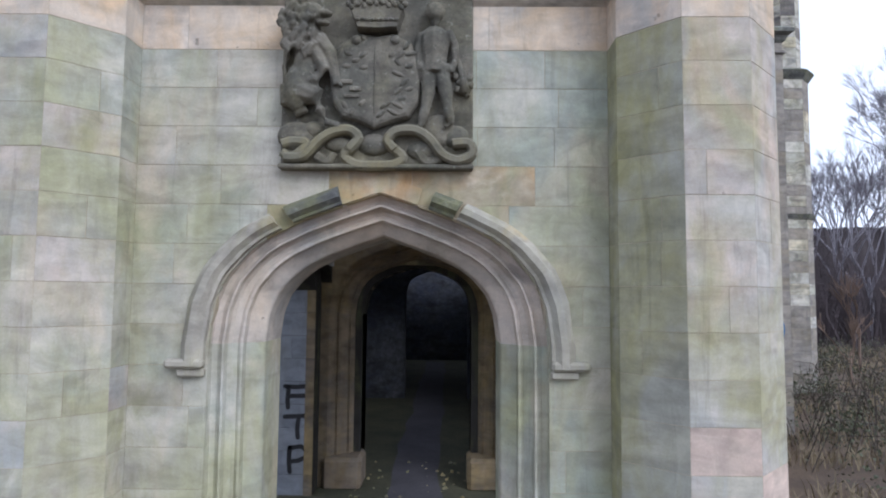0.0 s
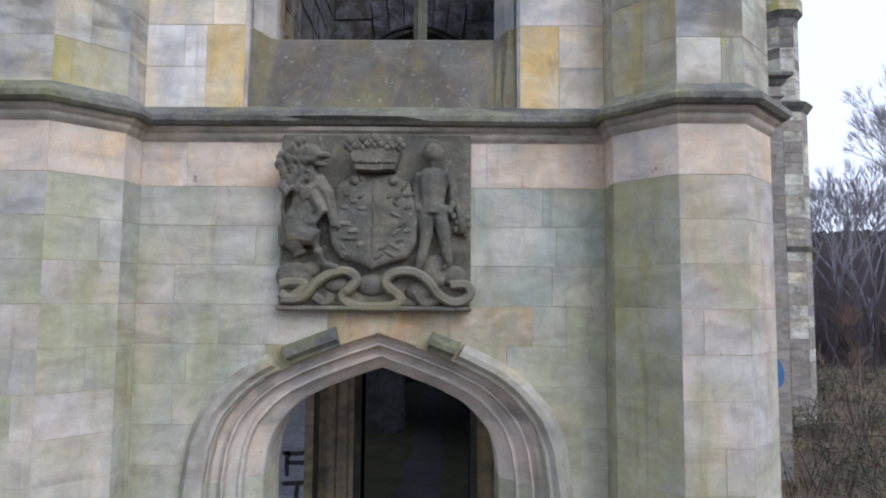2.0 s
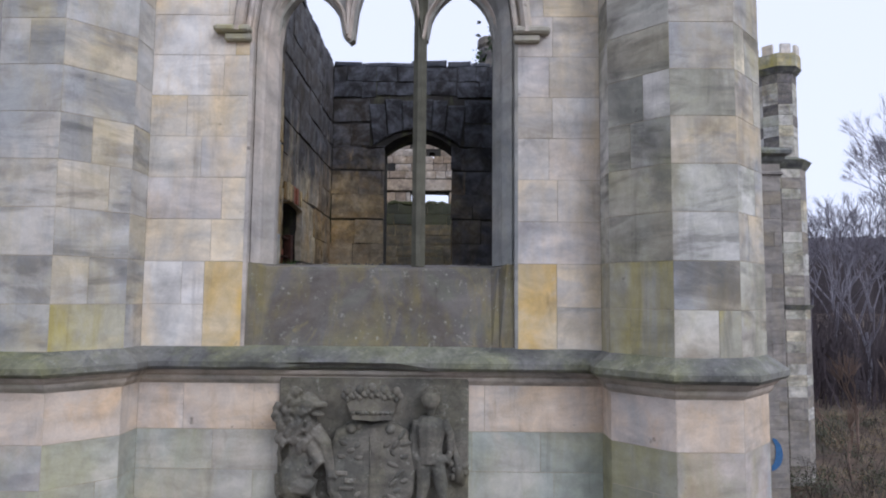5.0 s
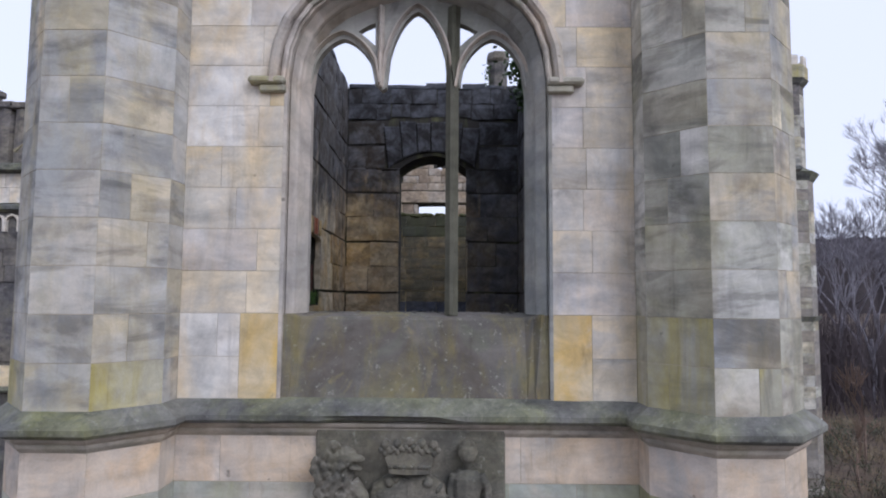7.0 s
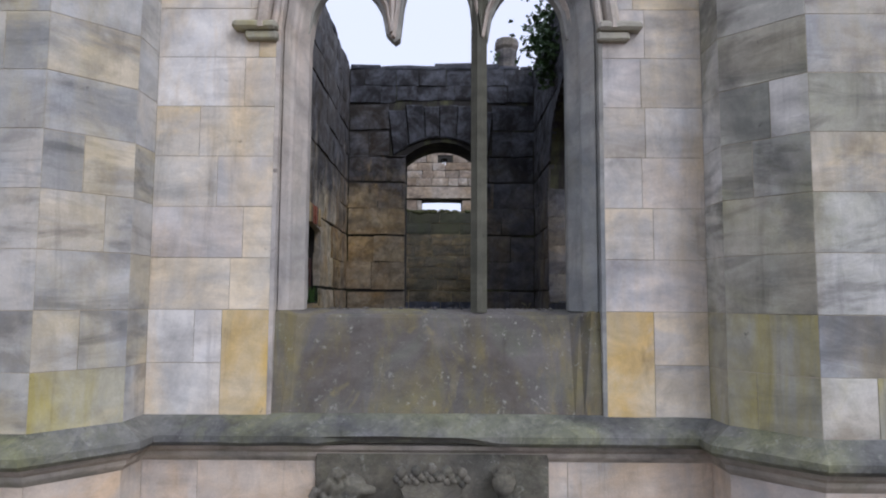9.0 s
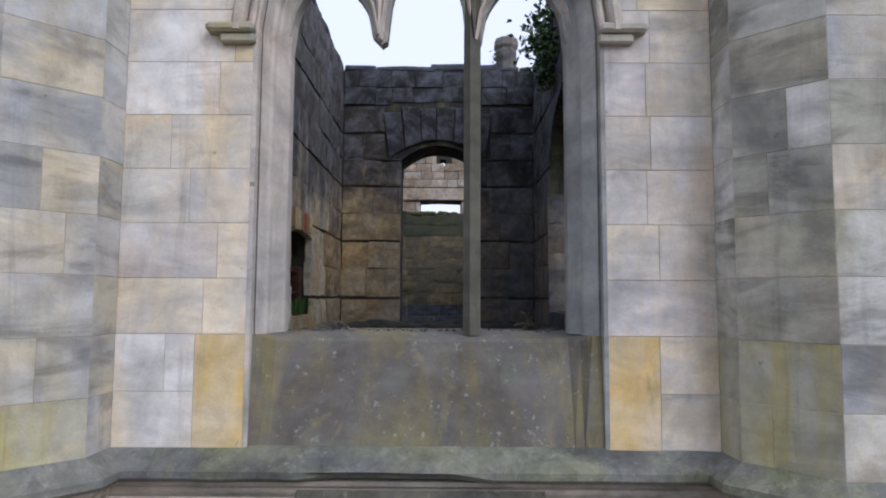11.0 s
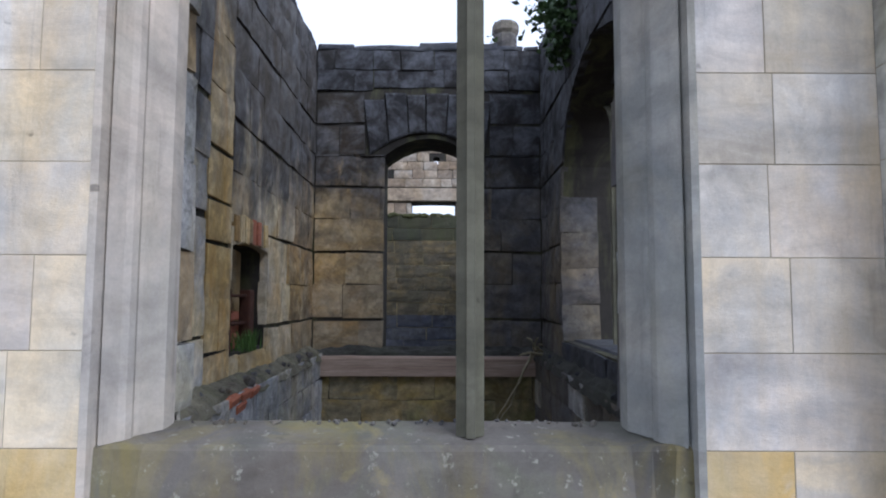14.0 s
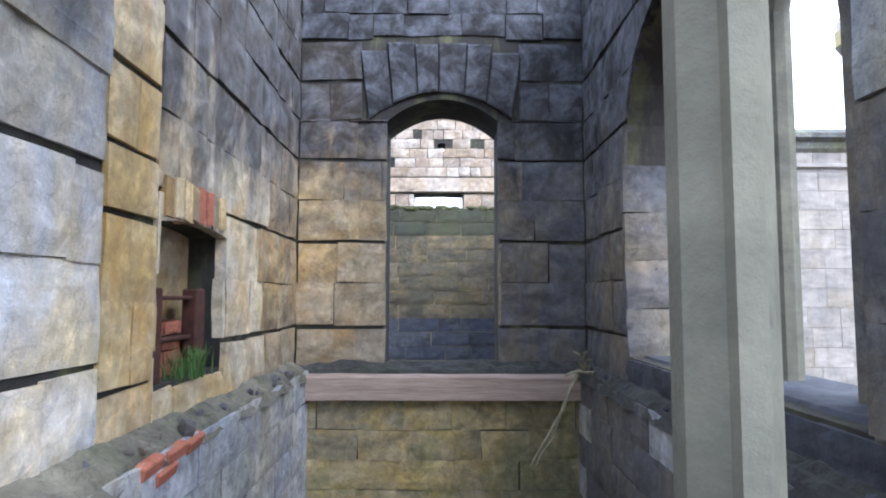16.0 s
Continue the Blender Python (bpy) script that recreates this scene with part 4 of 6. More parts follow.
wall_east = wall_core("wall_east", Face((ROOM_R + 0.03, 0), (0, -1), (-1, 0)), -ROOM_B - 0.8, -BACKOF + 0.01, -0.05, TOP, SIDE_R - ROOM_R - 0.03, [Opening(-7.9, 2.0, -1.0, 3.2, 0.6), rear_arch], M_CORE_SHADE)
tagged(wall_east, "dark rough sandstone side wall with a wide window arch", "wall", kind="structure")
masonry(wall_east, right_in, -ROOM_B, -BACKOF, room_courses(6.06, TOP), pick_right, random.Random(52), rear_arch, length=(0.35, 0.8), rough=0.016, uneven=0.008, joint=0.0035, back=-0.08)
# strip below the window, its shade given by the dark stone
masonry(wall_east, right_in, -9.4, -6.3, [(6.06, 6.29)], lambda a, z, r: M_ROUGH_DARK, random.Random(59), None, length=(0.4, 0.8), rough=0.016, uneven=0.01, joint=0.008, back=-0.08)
wall_north = wall_core("wall_north", Face((0, ROOM_B + 0.03), (1, 0), (0, -1)), SIDE_L, SIDE_R, 6.0, TOP - 0.02, 0.75, [back_door.grown(0.02)], M_CORE_SHADE)
tagged(wall_north, "rough sandstone back wall with a segmental arched doorway", "wall", kind="structure")
ring_o = Opening(-0.56, 0.78, 8.70, 8.70, 0.31, segmental)
rc = [c for c in room_courses(6.06, 9.1)]
low_rc = [c for c in rc if c[1] < 8.75] + [(max(c[0], 0), 8.70) for c in rc if c[0] < 8.70 < c[1]]
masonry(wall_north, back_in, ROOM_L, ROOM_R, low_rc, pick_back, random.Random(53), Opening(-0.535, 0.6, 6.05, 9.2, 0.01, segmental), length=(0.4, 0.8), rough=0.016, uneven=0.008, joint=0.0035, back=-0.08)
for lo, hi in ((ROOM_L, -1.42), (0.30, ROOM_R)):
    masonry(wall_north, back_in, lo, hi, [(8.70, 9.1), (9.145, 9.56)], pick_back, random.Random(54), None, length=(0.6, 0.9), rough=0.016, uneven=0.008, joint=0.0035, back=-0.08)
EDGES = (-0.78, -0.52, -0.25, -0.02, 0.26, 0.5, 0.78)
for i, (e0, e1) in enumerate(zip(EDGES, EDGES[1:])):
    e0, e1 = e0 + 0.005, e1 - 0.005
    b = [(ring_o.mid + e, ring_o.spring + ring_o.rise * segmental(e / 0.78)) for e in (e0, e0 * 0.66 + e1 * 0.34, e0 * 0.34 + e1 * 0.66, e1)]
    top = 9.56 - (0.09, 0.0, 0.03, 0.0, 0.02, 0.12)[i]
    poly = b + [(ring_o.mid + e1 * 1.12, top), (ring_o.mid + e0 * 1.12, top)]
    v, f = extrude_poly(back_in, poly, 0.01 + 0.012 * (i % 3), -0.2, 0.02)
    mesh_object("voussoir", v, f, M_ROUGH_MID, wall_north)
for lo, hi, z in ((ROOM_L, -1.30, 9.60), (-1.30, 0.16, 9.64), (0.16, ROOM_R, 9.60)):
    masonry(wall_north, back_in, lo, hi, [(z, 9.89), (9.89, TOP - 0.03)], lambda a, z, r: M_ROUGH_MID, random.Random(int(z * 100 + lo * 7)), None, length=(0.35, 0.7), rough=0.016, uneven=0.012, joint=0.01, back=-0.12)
# broken coping along the wall heads
for nm, fc, a0, a1, par in (("n", back_in, ROOM_L, ROOM_R, wall_north), ("w", left_in, BACKOF, ROOM_B, wall_west), ("e", right_in, -ROOM_B, -BACKOF, wall_east)):
    r = random.Random(len(nm) + int(a1 * 10))
    a = a0
    while a < a1 - 0.1:
        l = min(a1 - a, r.uniform(0.3, 0.65))
        v, f = rough_block(fc, a, a + l - 0.01, TOP - 0.03, TOP + r.uniform(0.02, 0.08), r.uniform(-0.02, 0.02), -0.35, r, 0.02)
        mesh_object("coping_stone", v, f, M_ROUGH_DARK, par)
        a += l

# lower walls, standing in by a ledge, below the lost floor
LOW_L, LOW_R, LOW_B = -1.9, 0.86, 10.62
inner_door = Opening(-0.53, 0.93, -1.0, 2.8, 0.82)
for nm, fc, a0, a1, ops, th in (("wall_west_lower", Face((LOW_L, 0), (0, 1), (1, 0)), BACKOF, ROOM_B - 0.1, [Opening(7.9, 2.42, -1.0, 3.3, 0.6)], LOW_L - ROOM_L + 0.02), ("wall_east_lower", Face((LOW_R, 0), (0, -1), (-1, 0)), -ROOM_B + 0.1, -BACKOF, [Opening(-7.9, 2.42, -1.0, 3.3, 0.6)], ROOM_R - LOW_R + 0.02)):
    w = wall_core(nm, Face(fc.o.xy - fc.n.xy * 0.03, fc.u.xy, fc.n.xy), a0, a1, -0.05, 6.02, th, ops, M_CORE_SHADE)
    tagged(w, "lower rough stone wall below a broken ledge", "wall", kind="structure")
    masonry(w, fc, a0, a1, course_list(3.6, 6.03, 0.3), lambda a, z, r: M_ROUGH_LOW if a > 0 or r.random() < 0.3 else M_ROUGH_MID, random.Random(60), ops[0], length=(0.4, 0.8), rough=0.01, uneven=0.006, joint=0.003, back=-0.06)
wall_low_n = wall_core("wall_north_lower", Face((0, LOW_B + 0.03), (1, 0), (0, -1)), SIDE_L, SIDE_R, -0.05, 6.0, 0.6, [inner_door], M_CORE_SHADE)
tagged(wall_low_n, "mossy lower back wall over an inner doorway", "wall", kind="structure")
masonry(wall_low_n, Face((0, LOW_B), (1, 0), (0, -1)), LOW_L - 0.3, LOW_R + 0.3, course_list(3.64, 5.74, 0.3), lambda a, z, r: M_MOSSY, random.Random(61), None, length=(0.45, 0.9), rough=0.01, uneven=0.006, joint=0.003, back=-0.06)
inner_arch = thing("inner_doorway_arch", "dim moulded stone doorway arch inside the porch", "archway", (-0.53, LOW_B, 0), kind="structure")
ip = [(0.50, LOW_B - 0.32), (0.47, LOW_B - 0.30), (0.40, LOW_B - 0.18), (0.36, LOW_B - 0.20), (0.32, LOW_B - 0.12), (0.22, LOW_B - 0.05), (0.18, LOW_B - 0.07), (0.12, LOW_B + 0.03), (0.0, LOW_B + 0.12), (0.0, LOW_B + 0.62), (0.8, LOW_B + 0.62), (0.8, LOW_B - 0.32)]
loc(arch_sweep("moulding", inner_door, ip, -0.05, M_INNER, inner_arch), inner_arch)

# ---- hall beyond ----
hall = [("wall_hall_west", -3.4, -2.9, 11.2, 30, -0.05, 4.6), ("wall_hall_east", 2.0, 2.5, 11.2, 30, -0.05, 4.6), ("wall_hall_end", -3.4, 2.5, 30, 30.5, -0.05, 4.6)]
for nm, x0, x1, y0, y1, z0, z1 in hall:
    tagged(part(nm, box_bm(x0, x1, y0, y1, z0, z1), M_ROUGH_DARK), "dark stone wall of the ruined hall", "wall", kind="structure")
# unseen slab, added to keep skylight out of the hall
tagged(part("ceiling", box_bm(-3.4, 2.5, 15.9, 28.5, 4.6, 4.9), M_ROUGH_DARK), "unseen stone slab added to darken the hall", "ceiling", kind="structure")
# the lower wall's deep shade is put into this darkened rubble
M_FARLOW_SHADE = stone("rubble_far_low_shade", ["5e5747", "635c4c", "544f42", "665e4c"], stain="292721", algae="43442b", algae_amt=0.5, stain_amt=0.65, bump=1.0, pits=1.2, seed=52.0, patch=("6d5f3f", "474438"), mottle=0.6)
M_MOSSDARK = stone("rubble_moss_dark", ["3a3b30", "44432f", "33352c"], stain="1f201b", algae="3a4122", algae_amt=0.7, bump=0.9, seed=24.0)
far = Face((0, 20.4), (1, 0), (0, -1))
slit = Opening(-0.61, 0.64, 9.14, 9.50, 0.02, segmental)
far_wall = wall_core("wall_hall_upper", Face((0, 20.43), (1, 0), (0, -1)), -4.5, 3.5, 4.9, 12.6, 0.6, [slit, Opening(-0.53, 0.1, 10.66, 10.86, 0.02, segmental)], M_CORE_SHADE)
tagged(far_wall, "pale ashlar wall with put-log holes and a low slit window", "wall", kind="structure")
HOLES = ((-1.95, 10.45), (-0.53, 10.75), (0.42, 10.9), (-1.27, 11.0), (1.0, 10.6))
masonry(far_wall, far, -2.4, 1.4, [(9.14, 9.5)], lambda a, z, r: M_PALE, random.Random(70), slit, length=(0.3, 0.6), rough=0.012, joint=0.012, back=-0.05, uneven=0.01)
masonry(far_wall, far, -2.6, 1.6, course_list(9.98, 12.5, 0.26), lambda a, z, r: M_PALE, random.Random(71), None, length=(0.24, 0.55), minimum=0.12, rough=0.012, joint=0.014, back=-0.05, uneven=0.012, skip=lambda p, q, z0, z1: any(p < x < q and z0 < z < z1 for x, z in HOLES))
tagged(part("lintel_beam", box_bm(-2.6, 1.6, 20.33, 20.5, 9.55, 9.93, bevel=0.02), M_PALE), "pale stone lintel over the slit window", "lintel", kind="structure")
low_far = part("wall_hall_lower", box_bm(-4.5, 3.5, 20.13, 20.7, 4.9, 9.10), M_MOSSY)
tagged(low_far, "mossy lower wall of the hall, its shade in the colour", "wall", kind="structure")
# moss on top; towards the foot the stone colours carry the shade
masonry(low_far, Face((0, 20.1), (1, 0), (0, -1)), -2.2, 1.1, course_list(5.2, 9.08, 0.36), lambda a, z, r: M_MOSSDARK if z > 8.4 else M_ROUGH_DARK if z < 6.3 else M_FARLOW_SHADE, random.Random(72), None, length=(0.5, 1.0), rough=0.012, joint=0.008, back=-0.05, uneven=0.01)
bm = bmesh.new()
r = random.Random(73)
for i in range(90):
    x = r.uniform(-2.0, 0.9)
    bmesh.ops.create_icosphere(bm, subdivisions=1, radius=r.uniform(0.04, 0.1), matrix=Matrix.Translation((x, 20.15 + r.uniform(-0.05, 0.2), 9.09 + r.uniform(-0.03, 0.04))) @ Matrix.Diagonal((1.6, 1, 0.8, 1)))
tagged(part("moss_ledge", bm, M_MOSS), "dark moss along the wall ledge", "moss", kind="stuff")

# ---- side window of the room ----
w2 = Opening(8.19, 1.14, 6.3, 8.1, 0.95)
window_2 = thing("window_2", "tall three-light stone window with pale mullions", "window", (1.5, 8.19, 6.3), kind="structure")
jp = [(0.0, 1.36), (0.0, 1.52), (0.08, 1.6), (0.13, SIDE_R - 0.01), (0.75, SIDE_R - 0.01), (0.75, 1.33), (0.04, 1.33)]
loc(arch_sweep("window_frame", w2, jp, 6.25, M_ROUGH_MID, window_2, axis="x"), window_2)
for ob in tracery(window_2, 8.19, 1.14, 8.38, 8.98, 1.44, "x", (6.3, 6.3), w=0.12, d=0.095, m_bar=M_MULLION, m_head=M_MULLION):
    loc(ob, window_2)
loc(part("sill", box_bm(1.1, 1.72, 6.45, 9.3, 6.22, 6.32, bevel=0.02), M_ROUGH_DARK, window_2), window_2)
# rear reveal stones of the side window
masonry(wall_east, Face((ROOM_R, 9.31), (1, 0), (0, -1)), 0.0, 0.42, course_list(6.3, 7.9, 0.4), lambda a, z, r: M_ROUGH_MID, random.Random(80), None, length=(0.5, 0.6), rough=0.01, joint=0.006, back=-0.05, front=0.01)
masonry(wall_east, Face((ROOM_R + 0.02, 5.9), (0, 1), (-1, 0)), 0.0, 0.5, course_list(6.3, 7.9, 0.4), lambda a, z, r: M_ROUGH_LOW if r.random() < 0.4 else M_ROUGH_MID, random.Random(81), None, length=(0.6, 0.7), rough=0.012, joint=0.008, back=-0.03, front=0.05)

# ---- reveal stones behind the front window's jambs ----
for s_, xx, nn, seed in ((-1, win_open.mid - win_open.half - 0.125, (1, 0), 82), (1, win_open.mid + win_open.half + 0.125, (-1, 0), 83)):
    r = random.Random(seed)
    z = 6.28
    while z < 8.3:
        h = r.choice((0.3, 0.42, 0.5))
        fc = Face((xx, FRONT + 0.47), (0, 1), nn)
        v, f = rough_block(fc, 0.0, BACKOF - FRONT - 0.47 + r.uniform(0.0, 0.06), z, z + h - 0.012, 0.03 + r.uniform(-0.012, 0.02), -0.02, r, 0.012)
        mesh_object("reveal_stone", v, f, r.choice((M_ROUGH_LOW, M_ROUGH_WARM, M_ROUGH_LOW)) if s_ < 0 else r.choice((M_ROUGH_MID, M_ROUGH_LOW)), wall_south)
        z += h
for s_, x0, x1, seed in ((-1, ROOM_L, win_open.mid - win_open.half - 0.12, 84), (1, win_open.mid + win_open.half + 0.12, ROOM_R, 85)):
    masonry(wall_south, Face((0, BACKOF - 0.01), (-1, 0), (0, 1)), -x1, -x0, course_list(6.06, TOP, 0.42), lambda a, z, r: M_ROUGH_GREY, random.Random(seed), None, length=(0.6, 0.9), rough=0.012, joint=0.008, back=-0.02, front=0.02)

# ---- left wall: fire niche with brick, rusted range and grass ----
NX = ROOM_L - 0.27
tagged(part("wall_niche_back", box_bm(SIDE_L + 0.01, NX, 7.3, 8.9, 6.2, 7.5), M_ROUGH_WARM), "sooty stone back of the fireplace niche", "wall", kind="structure")
r = random.Random(90)
hearth = thing("brick_lintel", "row of worn red and pale bricks over the fireplace niche", "brickwork", (ROOM_L, 8.0, 7.23))
for i in range(8):
    y = 7.56 + i * 0.118
    v, f = rough_block(left_in, y, y + 0.105, 7.235 + 0.012 * (i % 2), 7.45 + 0.03 * r.random(), 0.02 + r.uniform(-0.006, 0.006), -0.08, r, 0.006)
    loc(mesh_object("brick", v, f, M_BRICK if i in (4, 5) else M_ROUGH_OCHRE if i % 3 else M_ROUGH_WARM, hearth), hearth)
infill = thing("brick_infill", "broken red brick infill at the back of the fireplace niche", "brickwork", (NX, 8.0, 6.3))
for j in range(4):
    for i in range(3):
        y, z = 7.72 + i * 0.22 + 0.06 * (j % 2), 6.3 + j * 0.085
        v, f = rough_block(Face((NX + 0.09, 0), (0, 1), (1, 0)), y, y + 0.21, z, z + 0.075, r.uniform(0, 0.03), -0.09, r, 0.005)
        loc(mesh_object("brick", v, f, M_BRICK, infill), infill)
grate = thing("iron_range", "rusted iron frame of an old kitchen range in the niche", "range", (ROOM_L - 0.1, 8.0, 6.28))
for y in (7.60, 8.24):
    loc(part("upright", box_bm(ROOM_L - 0.17, ROOM_L - 0.07, y, y + 0.15, 6.27, 6.84, bevel=0.012), M_RUST, grate), grate)
for z in (6.52, 6.77):
    loc(part("shelf_bar", box_bm(ROOM_L - 0.22, ROOM_L - 0.1, 7.6, 8.38, z, z + 0.025, bevel=0.006), M_RUST, grate), grate)


def blades(name, spots_, h, material, seed, label, category, kind="", lean=0.5, width=0.006):
    bm = bmesh.new()
    r = random.Random(seed)
    for x, y, z in spots_:
        a, l = r.uniform(0, 6.283), r.uniform(0.55, 1.0) * h
        d = Vector((math.cos(a), math.sin(a), 0)) * r.uniform(0.2, 1) * lean * l
        side = Vector((-math.sin(a), math.cos(a), 0)) * width
        p = Vector((x, y, z))
        m = p + d * 0.4 + Vector((0, 0, l * 0.65))
        t = p + d + Vector((0, 0, l))
        q = [bm.verts.new(c) for c in (p - side, p + side, m + side * 0.7, m - side * 0.7, t)]
        bm.faces.new(q[:4])
        bm.faces.new((q[3], q[2], q[4]))
    me = bpy.data.meshes.new(name)
    bm.to_mesh(me)
    bm.free()
    me.materials.append(material)
    return tagged(new(name, me), label, category, kind=kind)


blades("grass_tuft", [(ROOM_L - 0.02 + r.uniform(-0.08, 0.06), 8.05 + r.gauss(0, 0.1), 6.29) for _ in range(80)], 0.22, M_GRASS, 91, "small green grass tuft growing on the niche hearth", "grass", lean=0.7)

# ---- timber beam on the back ledge, rubble and roots on the ledges ----
bm = bmesh.new()
rg = []
for i in range(25):
    x = -2.1 + 3.06 * i / 24
    w = 0.008 * noise.noise((x * 3, 0, 7))
    rg.append([bm.verts.new(p) for p in ((x, 10.50, 5.755 + w), (x, 10.49, 5.98 + w * 1.5), (x, 10.515, 6.005 + w), (x, 10.72, 6.01), (x, 10.72, 5.75))])
for a, b in zip(rg, rg[1:]):
    for j in range(5):
        bm.faces.new((a[j], b[j], b[(j + 1) % 5], a[(j + 1) % 5]))
bm.faces.new(rg[0])
bm.faces.new(rg[-1][::-1])
tagged(part("timber_beam", bm, M_TIMBER), "pale weathered timber beam lying along the stone ledge", "beam")


def stones(name, n, area, size, material, seed, label, category="rubble"):
    """Loose broken stones in a box area (x0, x1, y0, y1, z)."""
    bm = bmesh.new()
    r = random.Random(seed)
    x0, x1, y0, y1, z = area
    for _ in range(n):
        s_ = r.uniform(0.4, 1.0) * size
        m = Matrix.Translation((r.uniform(x0, x1), r.uniform(y0, y1), z + s_ * 0.3)) @ Euler((r.uniform(0, 3), r.uniform(0, 3), r.uniform(0, 6))).to_matrix().to_4x4() @ Matrix.Diagonal((1, r.uniform(0.6, 0.9), r.uniform(0.5, 0.8), 1))
        res = bmesh.ops.create_icosphere(bm, subdivisions=1, radius=s_, matrix=m)
        for v in res["verts"]:
            v.co += Vector((r.uniform(-1, 1), r.uniform(-1, 1), r.uniform(-1, 1))) * s_ * 0.18
    return tagged(part(name, bm, material), label, category, kind="stuff")


M_LEDGE = stone("ledge_soil_stone", ["6e6b5c", "7d7868", "5c5a4d", "8a8472"], stain="34332b", algae="4f5630", algae_amt=0.75, stain_amt=0.6, bump=1.0, pits=1.2, seed=41.0, mottle=0.8)


M_LEDGE_DARK = stone("ledge_soil_dark", ["3c3d3c", "474742", "333533"], stain="1e1f1d", algae="39402a", algae_amt=0.6, stain_amt=0.6, bump=1.0, pits=1.2, seed=47.0, mottle=0.8)


def ledge_fill(name, along, wall, lip, a0, a1, label, material=None):
    """Soil, moss and broken stone lying on a ledge: an uneven wedge from the wall down to the ragged lip."""
    bm = bmesh.new()
    rows_ = []
    n = int((a1 - a0) / 0.05)
    for i in range(n + 1):
        a = a0 + (a1 - a0) * i / n
        row = []
        for k in range(6):
            t = k / 5
            c = wall + (lip - wall) * t * (1 + 0.22 * noise.noise((a * 4, 3.3, wall)))
            z = 6.015 + (0.12 + 0.07 * noise.noise((a * 1.7, wall, 0))) * (1 - t) ** 0.8 + 0.035 * noise.noise((a * 9, t * 4, wall)) * (1 if k else 0.3) - (0.05 if k == 5 else 0)
            row.append(bm.verts.new((c, a, z) if along == "y" else (a, c, z)))
        rows_.append(row)
    for p, q in zip(rows_, rows_[1:]):
        for k in range(5):
            bm.faces.new((p[k], q[k], q[k + 1], p[k + 1]))
    return tagged(part(name, bm, material or M_LEDGE), label, "ledge soil", kind="stuff")


ledge_fill("ledge_soil", "y", ROOM_L - 0.02, LOW_L + 0.015, BACKOF, 10.6, "dark soil, moss and broken stone on the wall ledge")
ledge_fill("ledge_soil", "y", ROOM_R + 0.02, LOW_R - 0.015, BACKOF, 10.6, "dark soil and broken stone on the window ledge", M_LEDGE_DARK)
ledge_fill("ledge_soil", "x", ROOM_B + 0.03, 10.6, ROOM_L, ROOM_R, "dark moss and soil on the ledge behind the beam", M_LEDGE_DARK)
stones("ledge_rubble", 26, (ROOM_L + 0.03, LOW_L - 0.02, 5.5, 10.5, 6.06), 0.06, M_ROUGH_MID, 92, "broken stone rubble along the wall ledge")
stones("ledge_rubble", 13, (LOW_R + 0.02, ROOM_R - 0.02, 5.5, 10.5, 6.06), 0.06, M_ROUGH_DARK, 94, "broken stone rubble along the window ledge")
stones("sill_rubble", 60, (win_open.mid - 0.88, win_open.mid + 0.88, FRONT + 0.4, FRONT + 0.46, 6.268), 0.016, M_ROUGH_MID, 96, "small stone chips lying on the window sill")
for i, (y, t) in enumerate(((7.15, 0.3), (7.42, -0.2), (7.66, 0.5), (7.3, 0.1))):
    b = part("loose_brick", box_bm(-0.052, 0.052, -0.11, 0.11, -0.035, 0.035, bevel=0.008), M_BRICK)
    b.matrix_world = pose(-1.935, y, 6.0 if i < 3 else 5.93, 4, 14 + 10 * t, 6 * t)
    tagged(b, "broken red brick lying on the wall ledge", "brick", group="bricks on the ledge")


def tube(bm, pts, radii, sides=6, flat=1.0):
    """A round limb through pts with the radii given, its ends closed."""
    P = [Vector(p) for p in pts]
    rings = []
    for i, p in enumerate(P):
        t = (P[min(i + 1, len(P) - 1)] - P[max(i - 1, 0)]).normalized()
        u = t.orthogonal().normalized()
        w = t.cross(u)
        rings.append([bm.verts.new(p + (u * math.cos(6.2832 * k / sides) + w * math.sin(6.2832 * k / sides)) * radii[i]) for k in range(sides)])
    for a, b in zip(rings, rings[1:]):
        for k in range(sides):
            bm.faces.new((a[k], a[(k + 1) % sides], b[(k + 1) % sides], b[k]))
    bm.faces.new(rings[0][::-1])
    bm.faces.new(rings[-1])


r = random.Random(97)
for k in range(6):
    p = Vector((0.8 + r.uniform(-0.04, 0.1), 10.05 + r.uniform(-0.3, 0.3), 6.08 + r.uniform(0, 0.05)))
    d = Vector((-0.10, -0.05, -0.16)) if k < 2 else Vector((r.uniform(-0.1, 0.06), r.uniform(-0.12, 0.05), r.uniform(-0.02, 0.06)))
    pts, rad, q = [], [], p.copy()
    for i in range(8 if k < 2 else 5):
        pts.append(q.copy())
        rad.append(0.02 * (1 - i / 10))
        q += d * 0.75 + Vector((r.uniform(-0.03, 0.03), r.uniform(-0.03, 0.03), r.uniform(-0.03, 0.03)))
    bm = bmesh.new()
    tube(bm, pts, rad, 5)
    tagged(part("dead_root", bm, M_ROOT), "bare twisted root hanging over the ledge corner", "root", group="roots on the ledge")


